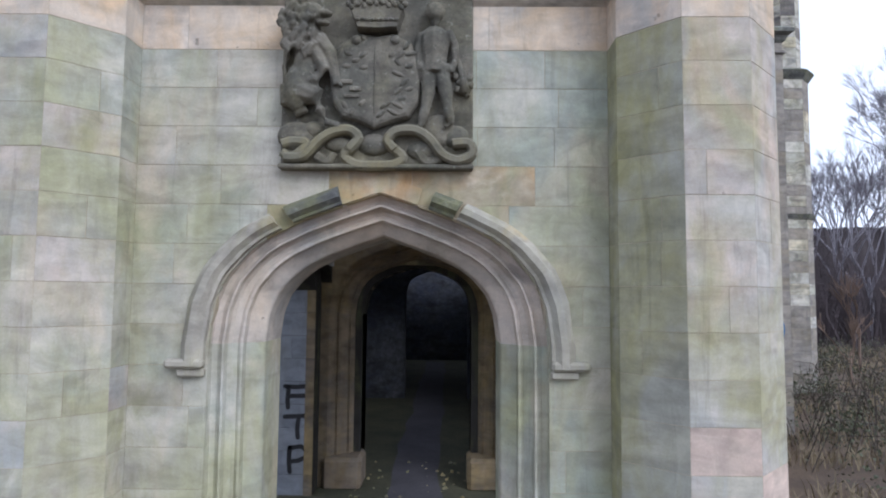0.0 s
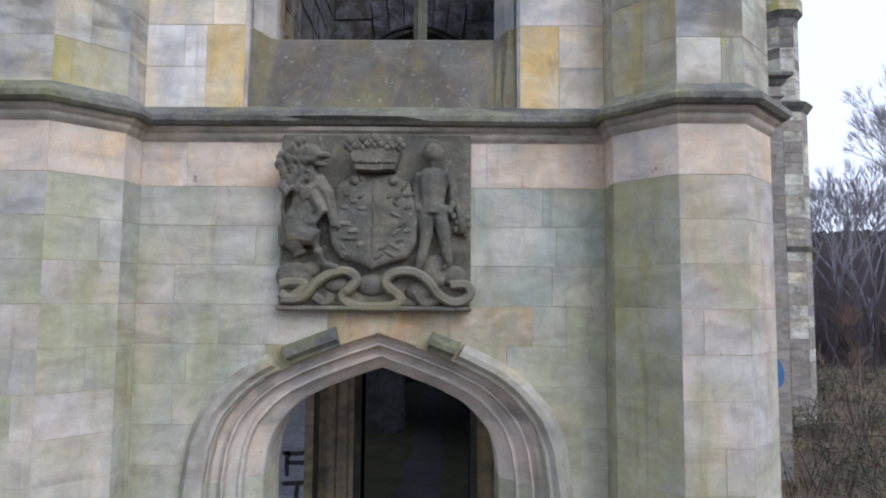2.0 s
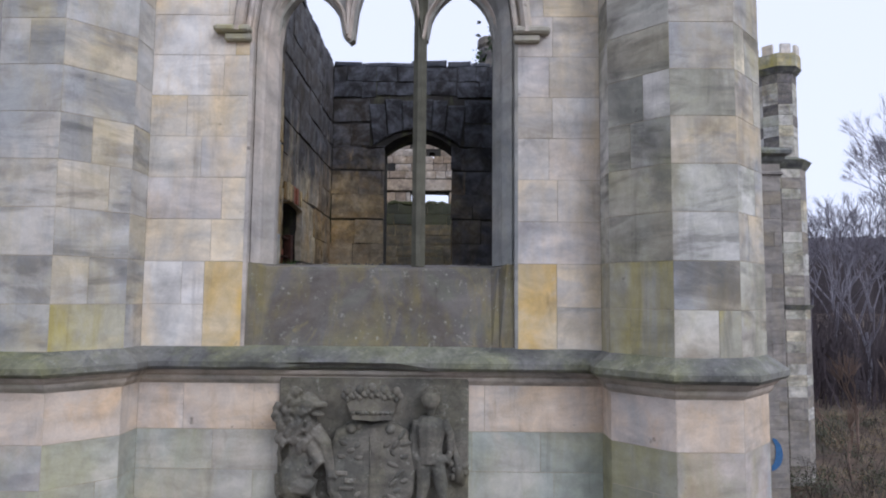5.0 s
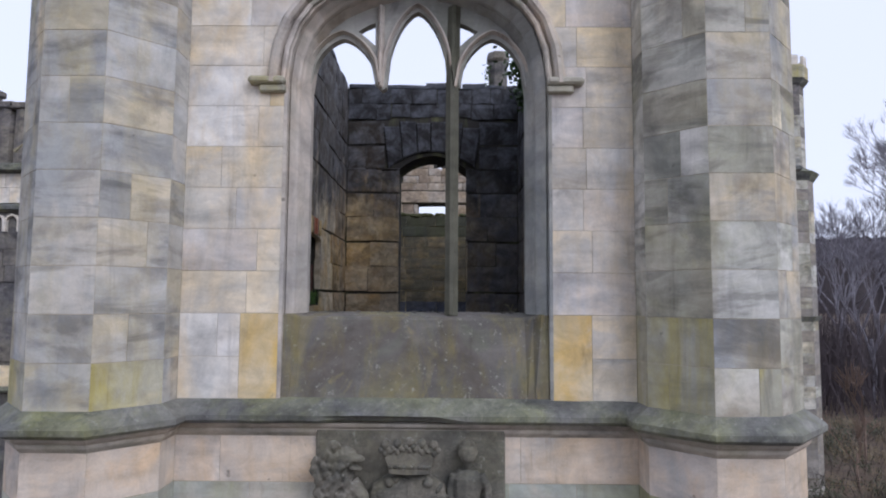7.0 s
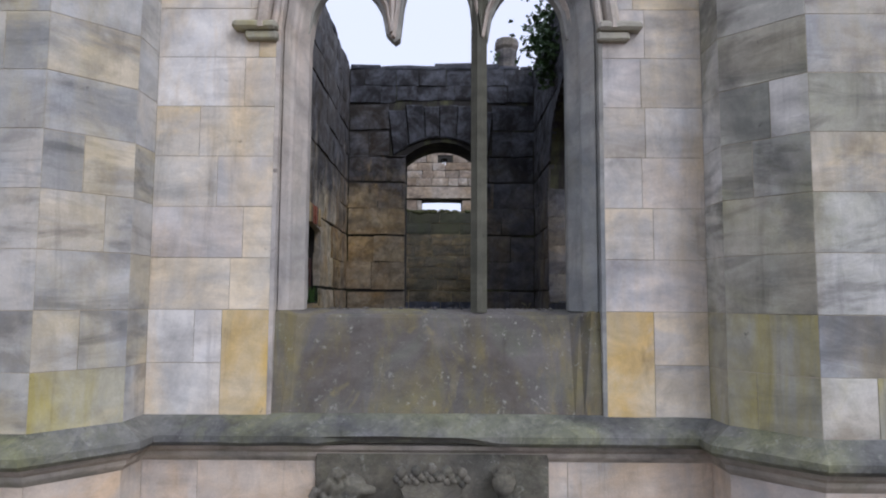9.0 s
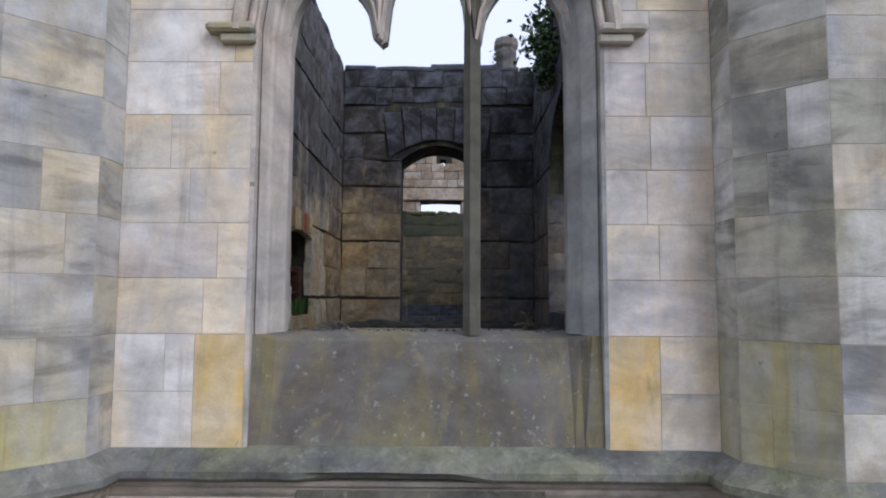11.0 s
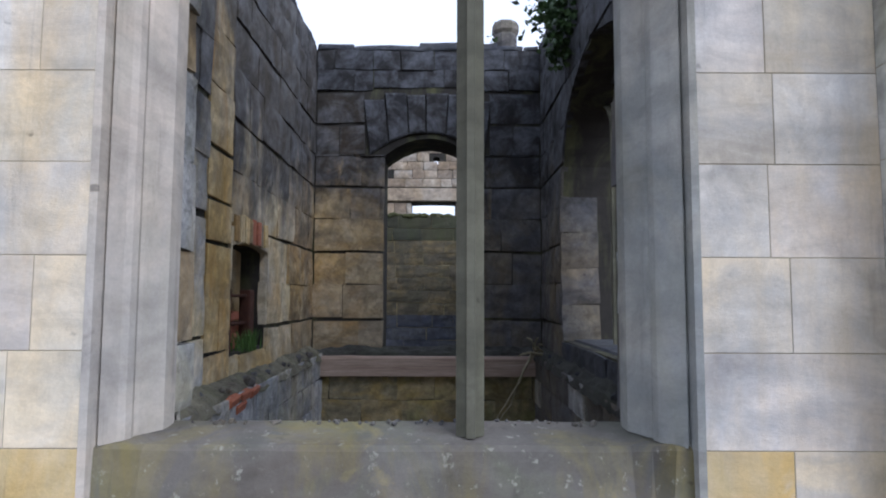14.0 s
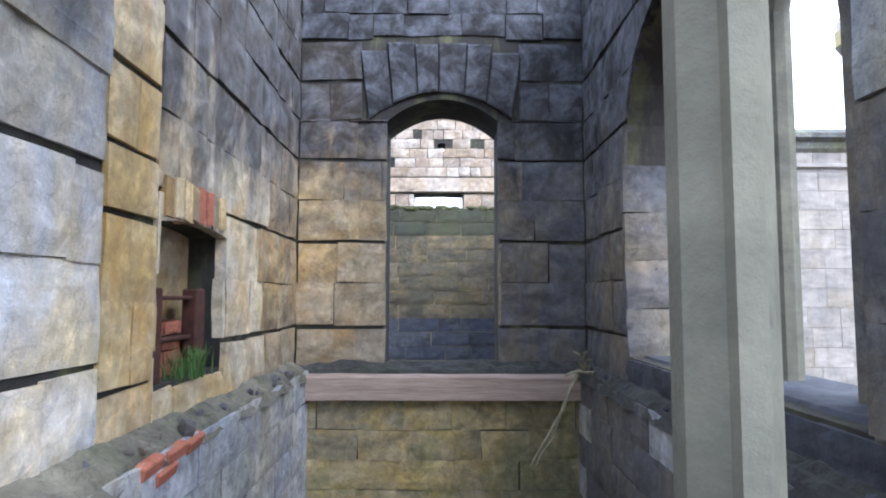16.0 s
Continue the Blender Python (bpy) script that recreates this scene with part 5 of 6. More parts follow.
# ---- ivy over the window arch ----
def leaves(name, centres, n, size, material, seed, label, category, kind=""):
    bm = bmesh.new()
    r = random.Random(seed)
    for _ in range(n):
        c, sp = r.choice(centres)
        p = Vector(c) + Vector((r.gauss(0, sp), r.gauss(0, sp), r.gauss(0, sp)))
        m = Matrix.Translation(p) @ Euler((r.uniform(-1.2, 1.2), r.uniform(-1.2, 1.2), r.uniform(0, 6.3))).to_matrix().to_4x4()
        s_ = size * r.uniform(0.6, 1.2)
        q = [bm.verts.new(m @ Vector(c2)) for c2 in ((0, -s_, 0), (s_ * 0.8, -s_ * 0.2, 0.2 * s_), (s_ * 0.35, s_ * 0.4, 0), (0, s_ * 1.1, 0.1 * s_), (-s_ * 0.35, s_ * 0.4, 0), (-s_ * 0.8, -s_ * 0.2, 0.2 * s_))]
        bm.faces.new(q)
    me = bpy.data.meshes.new(name)
    bm.to_mesh(me)
    bm.free()
    me.materials.append(material)
    return tagged(new(name, me), label, category, kind=kind)


leaves("ivy", [((0.93, 8.6, 9.65), 0.13), ((0.95, 9.0, 9.9), 0.16), ((0.98, 9.4, 10.1), 0.16), ((0.98, 9.7, 10.35), 0.15), ((1.0, 8.9, 10.2), 0.15), ((0.9, 8.8, 9.4), 0.1)], 1100, 0.045, M_IVY, 98, "dark green ivy hanging from the wall head over the arch", "ivy")

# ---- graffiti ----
reveal = tagged(part("side_arch_reveal", box_bm(SIDE_L, ROOM_L - 0.03, 9.889, 9.95, -0.03, 3.2), M_CORE_SHADE), "pale grey stone reveal of the porch side arch", "reveal", kind="structure")
masonry(reveal, Face((0, 9.885), (1, 0), (0, -1)), SIDE_L, -2.24, course_list(-0.03, 3.2, 0.36), lambda a, z, r: M_REVEAL_BLUELIT, random.Random(130), None, length=(0.5, 0.9), back=-0.01)
masonry(reveal, Face((0, 9.885), (1, 0), (0, -1)), -2.24, ROOM_L - 0.03, course_list(-0.03, 3.2, 0.36), lambda a, z, r: M_INNER, random.Random(131), None, length=(0.5, 0.9), front=0.012, back=-0.01)


def stroke(pts, x, z, size, width):
    """A sprayed line: a thin flat ribbon with round ends through pts, on the reveal's face."""
    P = [Vector((x + px * size, z + pz * size)) for px, pz in pts]
    bm, y = bmesh.new(), 9.881
    for p, q in zip(P, P[1:]):
        t = (q - p).normalized()
        nn = Vector((-t.y, t.x)) * width
        rim_ = [p + nn * math.sin(a) - t * width * math.cos(a) for a in [math.pi / 2 - math.pi * k / 6 for k in range(7)]] + [q + nn * math.sin(a) + t * width * math.cos(a) for a in [-math.pi / 2 + math.pi * k / 6 for k in range(7)]]
        y -= 0.0004
        bm.faces.new([bm.verts.new((c.x, y, c.y)) for c in rim_])
    ext_ = bmesh.ops.extrude_face_region(bm, geom=bm.faces[:])
    bmesh.ops.translate(bm, vec=(0, 0.002, 0), verts=[g for g in ext_["geom"] if isinstance(g, bmesh.types.BMVert)])
    return bm


graffiti = thing("graffiti", "black spray-painted letters F T P one under another on stone", "graffiti", (-2.45, 9.88, 0.4))
LETTERS = (
    (1.36, ([(-0.02, 0.74), (0.4, 0.72), (0.95, 0.78)], [(0.12, 0.74), (0.08, 0.3), (0.1, 0.0)], [(0.1, 0.4), (0.8, 0.42)])),
    (0.90, ([(0.0, 0.72), (0.5, 0.74), (0.98, 0.78)], [(0.5, 0.74), (0.45, 0.3), (0.48, 0.0)])),
    (0.40, ([(0.2, 0.78), (0.18, 0.3), (0.22, -0.06)], [(0.2, 0.76), (0.6, 0.82), (0.85, 0.66), (0.75, 0.44), (0.5, 0.32), (0.2, 0.3)])),
)
for z, lines in LETTERS:
    for pts in lines:
        loc(part("painted_stroke", stroke(pts, -2.55, z, 0.44, 0.035), M_PAINT, graffiti), graffiti)
scrawl = thing("graffiti", "faint dark scrawl low on the front wall", "graffiti", (-2.2, FRONT, 1.5))
bm = bmesh.new()
for i in range(7):
    x = -2.32 + i * 0.055
    box_bm(x, x + 0.018, FRONT - 0.006, FRONT - 0.0035, 1.52, 1.63 - 0.03 * (i % 3), bm)
loc(part("stroke", bm, M_PAINT, scrawl), scrawl)

# plinths of the inner doorway
for s_ in (-1, 1):
    x0, x1 = sorted((-0.53 + s_ * 0.86, -0.53 + s_ * 1.5))
    b = part("plinth", box_bm(x0, x1, LOW_B - 0.42, LOW_B + 0.3, -0.03, 0.5, bevel=0.06), M_INNER, inner_arch)
    loc(b, inner_arch)
stones("floor_rubble", 90, (-2.0, 0.9, 8.5, 12.0, 0.0), 0.05, M_MOSSY, 99, "fallen stones scattered on the porch floor")
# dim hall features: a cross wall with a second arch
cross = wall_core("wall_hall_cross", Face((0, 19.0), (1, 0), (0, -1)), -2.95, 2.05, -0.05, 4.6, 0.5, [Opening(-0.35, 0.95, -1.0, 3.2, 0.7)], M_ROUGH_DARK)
tagged(cross, "dark cross wall with an arch in the hall", "wall", kind="structure")

# ---- carved arms: shield, crown, two supporters, ribbon ----
def pp(px, py):
    return (-1.255 + (px - 498) / 232, 4.07 + (548 - py) / 232)


def relief(name, outline, d0, d1, inset, material, parent, label=""):
    """A carved plate: outline [(x, z)], swelling from depth d0 to d1 before the wall."""
    n = len(outline)
    cx, cz = sum(p[0] for p in outline) / n, sum(p[1] for p in outline) / n
    bm = bmesh.new()
    rings = []
    for k, d in ((1.0, d0), (1.0, d0 + (d1 - d0) * 0.55), (1 - inset * 0.4, d0 + (d1 - d0) * 0.88), (1 - inset, d1)):
        rings.append([bm.verts.new((cx + (x - cx) * k, FRONT - d, cz + (z - cz) * k)) for x, z in outline])
    for a, b in zip(rings, rings[1:]):
        for i in range(n):
            bm.faces.new((a[i], a[(i + 1) % n], b[(i + 1) % n], b[i]))
    bm.faces.new(rings[-1])
    return loc(part(name, bm, material, parent, label), parent)


half_shield = [(620, 318), (600, 330), (588, 360), (584, 400), (588, 435), (604, 460), (635, 468), (660, 480)]
outline = [pp(*q) for q in half_shield] + [pp(1324 - x, y) for x, y in half_shield[::-1][1:]] + [pp(690, 312), pp(662, 318), pp(634, 312)]
shield = relief("shield", outline, 0.03, 0.11, 0.1, M_CARVED, panel)
for q in ((610, 400, 26, 8), (628, 412, 20, 8), (622, 425, 26, 6)):
    x, z = pp(q[0], q[1])
    loc(part("charge", box_bm(x - q[2] / 464, x + q[2] / 464, FRONT - 0.125, FRONT - 0.105, z - q[3] / 464, z + q[3] / 464, bevel=0.006), M_CARVED, panel), panel)
r = random.Random(31)


def ball(name, x, z, d, rad, sx, sy, sz, turn=0.0):
    bm = bmesh.new()
    bmesh.ops.create_icosphere(bm, subdivisions=2, radius=rad, matrix=Matrix.Translation((x, FRONT - d, z)) @ Euler((0, turn, 0)).to_matrix().to_4x4() @ Matrix.Diagonal((sx, sy, sz, 1)))
    loc(part(name, bm, M_CARVED, panel, smooth=True), panel)


for px_, py_ in ((715, 335), (705, 352), (722, 350), (700, 385), (712, 400), (702, 415), (680, 440), (692, 452), (672, 455), (700, 440)):
    x, z = pp(px_, py_)
    ball("charge", x, z, 0.108, 0.03, 1.6, 0.5, 0.6, r.uniform(-1, 1))
for x0, x1, y0, y1 in ((660, 662, 335, 455),):
    (xa, za), (xb, zb) = pp(x0, y1), pp(x1, y0)
    loc(part("shield_rib", box_bm(xa, xb, FRONT - 0.118, FRONT - 0.1, za, zb, bevel=0.003), M_CARVED, panel), panel)
for px_, py_ in ((615, 350), (640, 352), (612, 372), (642, 374), (628, 362), (610, 440), (640, 436), (622, 452), (700, 365), (720, 372), (690, 352), (708, 428), (720, 412)):
    x, z = pp(px_, py_)
    ball("charge", x, z, 0.108, 0.028, 1.2, 0.45, 0.7, r.uniform(-1, 1))
crown = relief("crown", [pp(*q) for q in ((630, 309), (618, 276), (624, 268), (664, 262), (704, 268), (710, 276), (699, 309), (664, 311))], 0.03, 0.17, 0.06, M_CARVED, panel)
for i in range(5):
    # leaves of the crown: three lobes each, with a bead between
    cx_ = 622 + i * 21
    for dx, dy, rr in ((0, -8, 0.032), (-6, 0, 0.024), (6, 0, 0.024), (0, 6, 0.022)):
        x, z = pp(cx_ + dx, 268 - 3 * (2 - abs(i - 2)) + dy)
        ball("crown_leaf", x, z, 0.165, rr, 1.0, 0.9, 1.15)
    if i < 4:
        x, z = pp(cx_ + 10.5, 270 - 3 * (1.5 - abs(i - 1.5)))
        ball("crown_bead", x, z, 0.17, 0.02, 1, 1, 1)
for i in range(9):
    x, z = pp(632 + i * 8.2, 296)
    ball("crown_bead", x, z, 0.172, 0.018, 1.1, 0.8, 0.8)
for px_, py_, rr in ((628, 326, 0.04), (695, 326, 0.04), (640, 322, 0.025)):
    x, z = pp(px_, py_)
    ball("boss", x, z, 0.1, rr, 1, 1, 1)


def limb(bm, pts, rad, depth):
    P = [pp(*q) for q in pts]
    tube(bm, [(x, FRONT - depth, z) for x, z in P], [k / 232 for k in rad], 9)


def lump(bm, px_, py_, rx, rz, depth, ry=None, sub=2):
    x, z = pp(px_, py_)
    bmesh.ops.create_icosphere(bm, subdivisions=sub, radius=1.0, matrix=Matrix.Translation((x, FRONT - depth, z)) @ Matrix.Diagonal((rx / 232, (ry or min(rx, rz)) / 232, rz / 232, 1)))


def fuse(ob, size=0.009):
    """Melts the overlapping lumps of a carving into one weathered skin."""
    mod = ob.modifiers.new("melt", "REMESH")
    mod.mode, mod.voxel_size, mod.use_smooth_shade = "VOXEL", size, True
    bpy.context.view_layer.update()
    me = bpy.data.meshes.new_from_object(ob.evaluated_get(bpy.context.evaluated_depsgraph_get()))
    ob.modifiers.clear()
    ob.data = me


# rearing beast
bm = bmesh.new()
limb(bm, [(545, 300), (548, 340), (540, 380), (528, 415), (526, 445)], (20, 25, 22, 24, 12), 0.075)
lump(bm, 552, 282, 22, 20, 0.13, 20)
lump(bm, 574, 284, 15, 7, 0.15, 11)
lump(bm, 572, 300, 12, 5, 0.145, 9)
lump(bm, 560, 272, 7, 5, 0.165, 5, 1)
r = random.Random(17)
lump(bm, 527, 410, 22, 42, 0.09, 24)
for i in range(58):
    a = 0.6 + i * 0.62
    ring_r = 14 + 11 * (i % 4)
    x0, y0 = 537 + ring_r * 0.7 * math.cos(a), 294 + ring_r * math.sin(a) + 8
    if x0 > 553 and y0 < 310:
        continue
    dx, dy = -9 + r.uniform(-5, 3), 13 + r.uniform(-4, 8)
    limb(bm, [(x0, y0), (x0 + dx * 0.6, y0 + dy * 0.5), (x0 + dx * 0.5, y0 + dy)], (6.5, 5.5, 1.5), 0.165 + 0.04 * r.random())
for i in range(14):
    x0, y0 = r.uniform(525, 570), r.uniform(365, 415)
    limb(bm, [(x0, y0), (x0 - 5, y0 + 8), (x0 - 14, y0 + 13)], (3, 3, 1), 0.14)
limb(bm, [(562, 325), (584, 350), (592, 385), (596, 405), (606, 408)], (16, 12, 9, 8, 6), 0.12)
limb(bm, [(556, 345), (575, 380), (560, 398), (548, 402)], (12, 10, 8, 5), 0.14)
limb(bm, [(530, 418), (562, 425), (568, 448), (580, 470), (602, 476)], (23, 17, 10, 7, 6), 0.10)
limb(bm, [(512, 405), (510, 435), (528, 452), (545, 446)], (16, 13, 9, 5), 0.075)
limb(bm, [(508, 400), (502, 370), (508, 345), (503, 325)], (4, 4, 4, 6), 0.06)
beast = part("carved_beast", bm, M_CARVED, panel, smooth=True)
fuse(beast)
loc(beast, panel)
# standing figure, kept plain
bm = bmesh.new()
lump(bm, 764, 276, 15, 19, 0.11, 15)
for i in range(12):
    lump(bm, 764 + 12 * math.cos(i * 0.55 + 3.1), 273 + 16 * math.sin(i * 0.55 + 3.1), 6, 6, 0.11, 8, 1)
lump(bm, 764, 294, 8, 10, 0.10, 9)
limb(bm, [(763, 304), (763, 316), (763, 335), (763, 355), (763, 382)], (17, 27, 26, 22, 23), 0.07)
limb(bm, [(742, 312), (734, 340), (736, 372), (742, 396)], (9, 7.5, 6.5, 5), 0.085)
limb(bm, [(786, 310), (798, 334), (799, 360), (792, 382)], (9, 7.5, 6.5, 5), 0.095)
limb(bm, [(752, 384), (753, 418), (749, 440), (744, 462), (740, 474), (727, 481)], (13, 12, 8.5, 9, 5.5, 5), 0.09)
limb(bm, [(776, 384), (783, 418), (786, 440), (790, 460), (792, 470), (782, 476)], (13, 12, 8.5, 9, 5.5, 5), 0.09)
for i in range(11):
    lump(bm, 741 + i * 4.6, 374 + (i % 2) * 3, 5, 8, 0.105 + 0.03 * math.sin(i * 0.29), 7, 1)
figure = part("carved_figure", bm, M_CARVED, panel, smooth=True)
fuse(figure)
loc(figure, panel)
bm = bmesh.new()
limb(bm, [(800, 350), (812, 385), (815, 415)], (5, 8, 11), 0.05)
for i in range(8):
    lump(bm, 812 + 13 * math.cos(i), 400 + 16 * math.sin(i * 1.7), 7, 8, 0.055, 6, 1)
loc(part("carved_club", bm, M_CARVED, panel, smooth=True), panel)
for q in ((525, 490, 34, 26), (555, 478, 20, 14), (770, 480, 30, 30), (800, 490, 24, 20), (600, 505, 26, 14), (745, 515, 30, 18), (660, 505, 30, 20)):
    bm = bmesh.new()
    lump(bm, q[0], q[1], q[2], q[3], 0.035, 9)
    loc(part("carved_mound", bm, M_CARVED, panel, smooth=True), panel)


def ribbon(name, pts, half, depth, material, parent):
    P = [Vector(pp(*q)) for q in pts]
    fine = []
    for i in range(len(P) - 1):
        p0, p1, p2, p3 = P[max(i - 1, 0)], P[i], P[i + 1], P[min(i + 2, len(P) - 1)]
        for k in range(4):
            t = k / 4
            fine.append(0.5 * ((2 * p1) + (p2 - p0) * t + (2 * p0 - 5 * p1 + 4 * p2 - p3) * t * t + (3 * p1 - p0 - 3 * p2 + p3) * t ** 3))
    fine.append(P[-1])
    bm = bmesh.new()
    rings = []
    for i, p in enumerate(fine):
        t = (fine[min(i + 1, len(fine) - 1)] - fine[max(i - 1, 0)]).normalized()
        nn = Vector((-t.y, t.x))
        sec = ((-1, 0.02), (-1, depth * 0.8), (-0.5, depth), (0.5, depth), (1, depth * 0.8), (1, 0.02))
        rings.append([bm.verts.new(((p + nn * half * o).x, FRONT - d, (p + nn * half * o).y)) for o, d in sec])
    for a, b in zip(rings, rings[1:]):
        for j in range(6):
            bm.faces.new((a[j], a[(j + 1) % 6], b[(j + 1) % 6], b[j]))
    bm.faces.new(rings[0])
    bm.faces.new(rings[-1][::-1])
    return loc(part(name, bm, material, parent), parent)


M_RIBBON = stone("sandstone_carved_lichen", ["727060", "787464"], stain="484741", algae="938757", algae_amt=0.6, stain_amt=0.5, seed=1.9, bump=0.6)
ribbon("ribbon", [(502, 505), (520, 500), (545, 505), (520, 528), (502, 520)], 0.034, 0.085, M_RIBBON, panel)
ribbon("ribbon", [(508, 530), (540, 528), (565, 502), (590, 486), (618, 482), (634, 496), (618, 516)], 0.036, 0.125, M_RIBBON, panel)
ribbon("ribbon", [(618, 514), (610, 528), (630, 541), (660, 543), (695, 541), (710, 528), (694, 514)], 0.036, 0.10, M_RIBBON, panel)
ribbon("ribbon", [(696, 516), (684, 500), (698, 484), (730, 482), (755, 496), (778, 524), (805, 534), (828, 522), (822, 504), (795, 505)], 0.036, 0.125, M_RIBBON, panel)
ribbon("ribbon", [(560, 525), (580, 535), (590, 520)], 0.035, 0.08, M_CARVED, panel)
ribbon("ribbon", [(735, 515), (750, 535), (775, 530)], 0.035, 0.08, M_CARVED, panel)

# ---- neighbouring wings, turret, chimney ----
right_wing = part("wing_east", box_bm(1.9, 8.02, 14.74, 22, -0.05, 9.4), M_WING)
tagged(right_wing, "pale ashlar wing of the ruined castle with a flat cornice", "wing", kind="structure")
masonry(right_wing, Face((0, 14.7), (1, 0), (0, -1)), 5.2, 8.06, course_list(-0.05, 9.3, 0.33), lambda a, z, r: M_WING, random.Random(110), None, length=(0.45, 0.9), joint=0.006, uneven=0.004)
plan = [Vector((1.9, 14.7)), Vector((8.06, 14.7)), Vector((8.06, 20))]
plan_sweep("cornice", plan, [(-0.05, 9.72), (0.05, 9.7), (0.2, 9.6), (0.2, 9.52), (0.1, 9.46), (0.06, 9.36), (0.0, 9.3), (-0.05, 9.3)], M_DARKTRIM, right_wing)
plan_sweep("band", plan, [(-0.03, 9.12), (0.04, 9.1), (0.06, 9.04), (0.0, 9.0), (-0.03, 9.0)], M_WING, right_wing)
bm = bmesh.new()
arc = []
for i in range(15):
    a = -1.5 + i * 0.2
    w = 0.085 * math.cos((a + 0.3) * 0.75)
    arc.append([bm.verts.new((7.62 + (0.2 + o) * math.cos(a), y, 2.42 + (0.34 + o) * math.sin(a))) for o, y in ((-w, 14.688), (w, 14.688), (w, 14.694), (-w, 14.694))])
for p, q in zip(arc, arc[1:]):
    for k in range(4):
        bm.faces.new((p[k], q[k], q[(k + 1) % 4], p[(k + 1) % 4]))
smear = part("graffiti", bm, M_PAINT_BLUE)
tagged(smear, "faded blue spray paint mark on the wing wall", "graffiti")


def octagon(cx, cy, rad, z0, z1, bm=None, rad1=None):
    bm = bm or bmesh.new()
    bmesh.ops.create_cone(bm, cap_ends=True, segments=8, radius1=rad, radius2=rad1 or rad, depth=z1 - z0, matrix=Matrix.Translation((cx, cy, (z0 + z1) / 2)) @ Matrix.Rotation(math.pi / 8, 4, "Z"))
    return bm


TX = 11.35
turret = thing("stair_turret", "slender octagonal stone turret with a battlemented top", "turret", (TX, 20.9, 0))
for nm, rad, z0, z1, mt in (("shaft_core", 0.82, 0.0, 10.4, M_WING), ("upper_shaft_core", 0.64, 10.4, 13.75, M_WINGDARK)):
    loc(part(nm, octagon(TX, 20.9, rad - 0.03, z0, z1), mt, turret), turret)
for rad, z0, z1, seed, mats in ((0.82, 0.0, 10.4, 111, (M_WING, M_WING, M_PIER)), (0.64, 10.75, 13.7, 112, (M_WINGDARK, M_PIER, M_PIER))):
    ring = [Vector((TX + rad * math.cos(math.pi / 8 + k * math.pi / 4), 20.9 + rad * math.sin(math.pi / 8 + k * math.pi / 4))) for k in range(8)]
    for k in (3, 4, 5, 6, 7):
        p, q = ring[k], ring[(k + 1) % 8]
        u = (q - p).normalized()
        for z0_, z1_ in course_list(z0, z1, 0.36):
            v, f = extrude_poly(Face(p, u, (u.y, -u.x)), [(0.006, z0_ + 0.003), ((q - p).length - 0.006, z0_ + 0.003), ((q - p).length - 0.006, z1_ - 0.003), (0.006, z1_ - 0.003)], 0.0, -0.06, 0.004)
            loc(mesh_object("block", v, f, random.Random(seed + k * 100 + int(z0_ * 10)).choice(mats), turret), turret)
for z0, z1, ra, rb in ((5.7, 5.85, 0.86, 0.95), (10.35, 10.62, 0.84, 1.02), (10.62, 10.78, 1.02, 0.7), (13.65, 13.85, 0.66, 0.82), (13.85, 14.3, 0.80, 0.80)):
    loc(part("moulded_band", octagon(TX, 20.9, ra, z0, z1, None, rb), M_DARKTRIM if z1 < 13.9 else M_YELLOWGREEN, turret), turret)
for k in range(8):
    a = k * math.pi / 4
    m = Matrix.Translation((TX + 0.68 * math.cos(a), 20.9 + 0.68 * math.sin(a), 14.45)) @ Matrix.Rotation(a, 4, "Z")
    bm = box_bm(-0.06, 0.06, -0.17, 0.17, -0.17, 0.19, bevel=0.015)
    bmesh.ops.transform(bm, matrix=m, verts=bm.verts)
    loc(part("merlon", bm, M_UPPER, turret), turret)

stack = thing("chimney_stack", "weathered stone chimney stack with a moulded cap", "chimney", (1.08, 16.2, 4.9))
loc(part("shaft", octagon(1.08, 16.2, 0.29, 4.85, 12.72, None, 0.265), M_WINGDARK, stack), stack)
for z0, z1, ra, rb in ((12.72, 12.8, 0.265, 0.32), (12.8, 12.92, 0.32, 0.32), (12.92, 13.0, 0.31, 0.28)):
    loc(part("cap", octagon(1.08, 16.2, ra, z0, z1, None, rb), M_WINGDARK, stack), stack)
leaves("ivy", [((0.8, 16.0, 11.0 + 0.25 * i), 0.07) for i in range(7)], 260, 0.04, M_IVY, 113, "thin ivy up one edge of the chimney", "ivy")

left_wing = part("wing_west", box_bm(-14, -3.0, 14.74, 22, -0.05, 9.4), M_WINGDARK)
tagged(left_wing, "dark weathered ashlar wing with arcaded frieze and broken parapet", "wing", kind="structure")
masonry(left_wing, Face((0, 14.7), (1, 0), (0, -1)), -12.4, -9.4, [(4.2, 4.7), (4.8, 5.4), (6.7, 7.1), (7.1, 7.5), (7.5, 7.9), (8.62, 9.0), (9.0, 9.35)], lambda a, z, r: M_UPPER if z > 8.5 or z < 5 else M_WINGDARK, random.Random(114), None, length=(0.5, 0.9), joint=0.01, uneven=0.01)
for z0, z1, o in ((4.05, 4.2, 0.14), (8.4, 8.6, 0.12), (9.35, 9.6, 0.2)):
    plan_sweep("cornice", [Vector((-14, 14.7)), Vector((-3, 14.7))], [(-0.05, z1), (o * 0.4, z1), (o, z1 - 0.06), (o, z0 + 0.06), (0.0, z0), (-0.05, z0)], M_DARKTRIM, left_wing)
for i in range(9):
    x = -12.3 + i * 0.36
    op = Opening(x, 0.13, 7.9, 8.15, 0.16)
    arch_sweep("frieze_arch", op, [(0.0, 14.66), (0.0, 14.74), (0.05, 14.74), (0.05, 14.66)], 7.92, M_UPPER, left_wing)
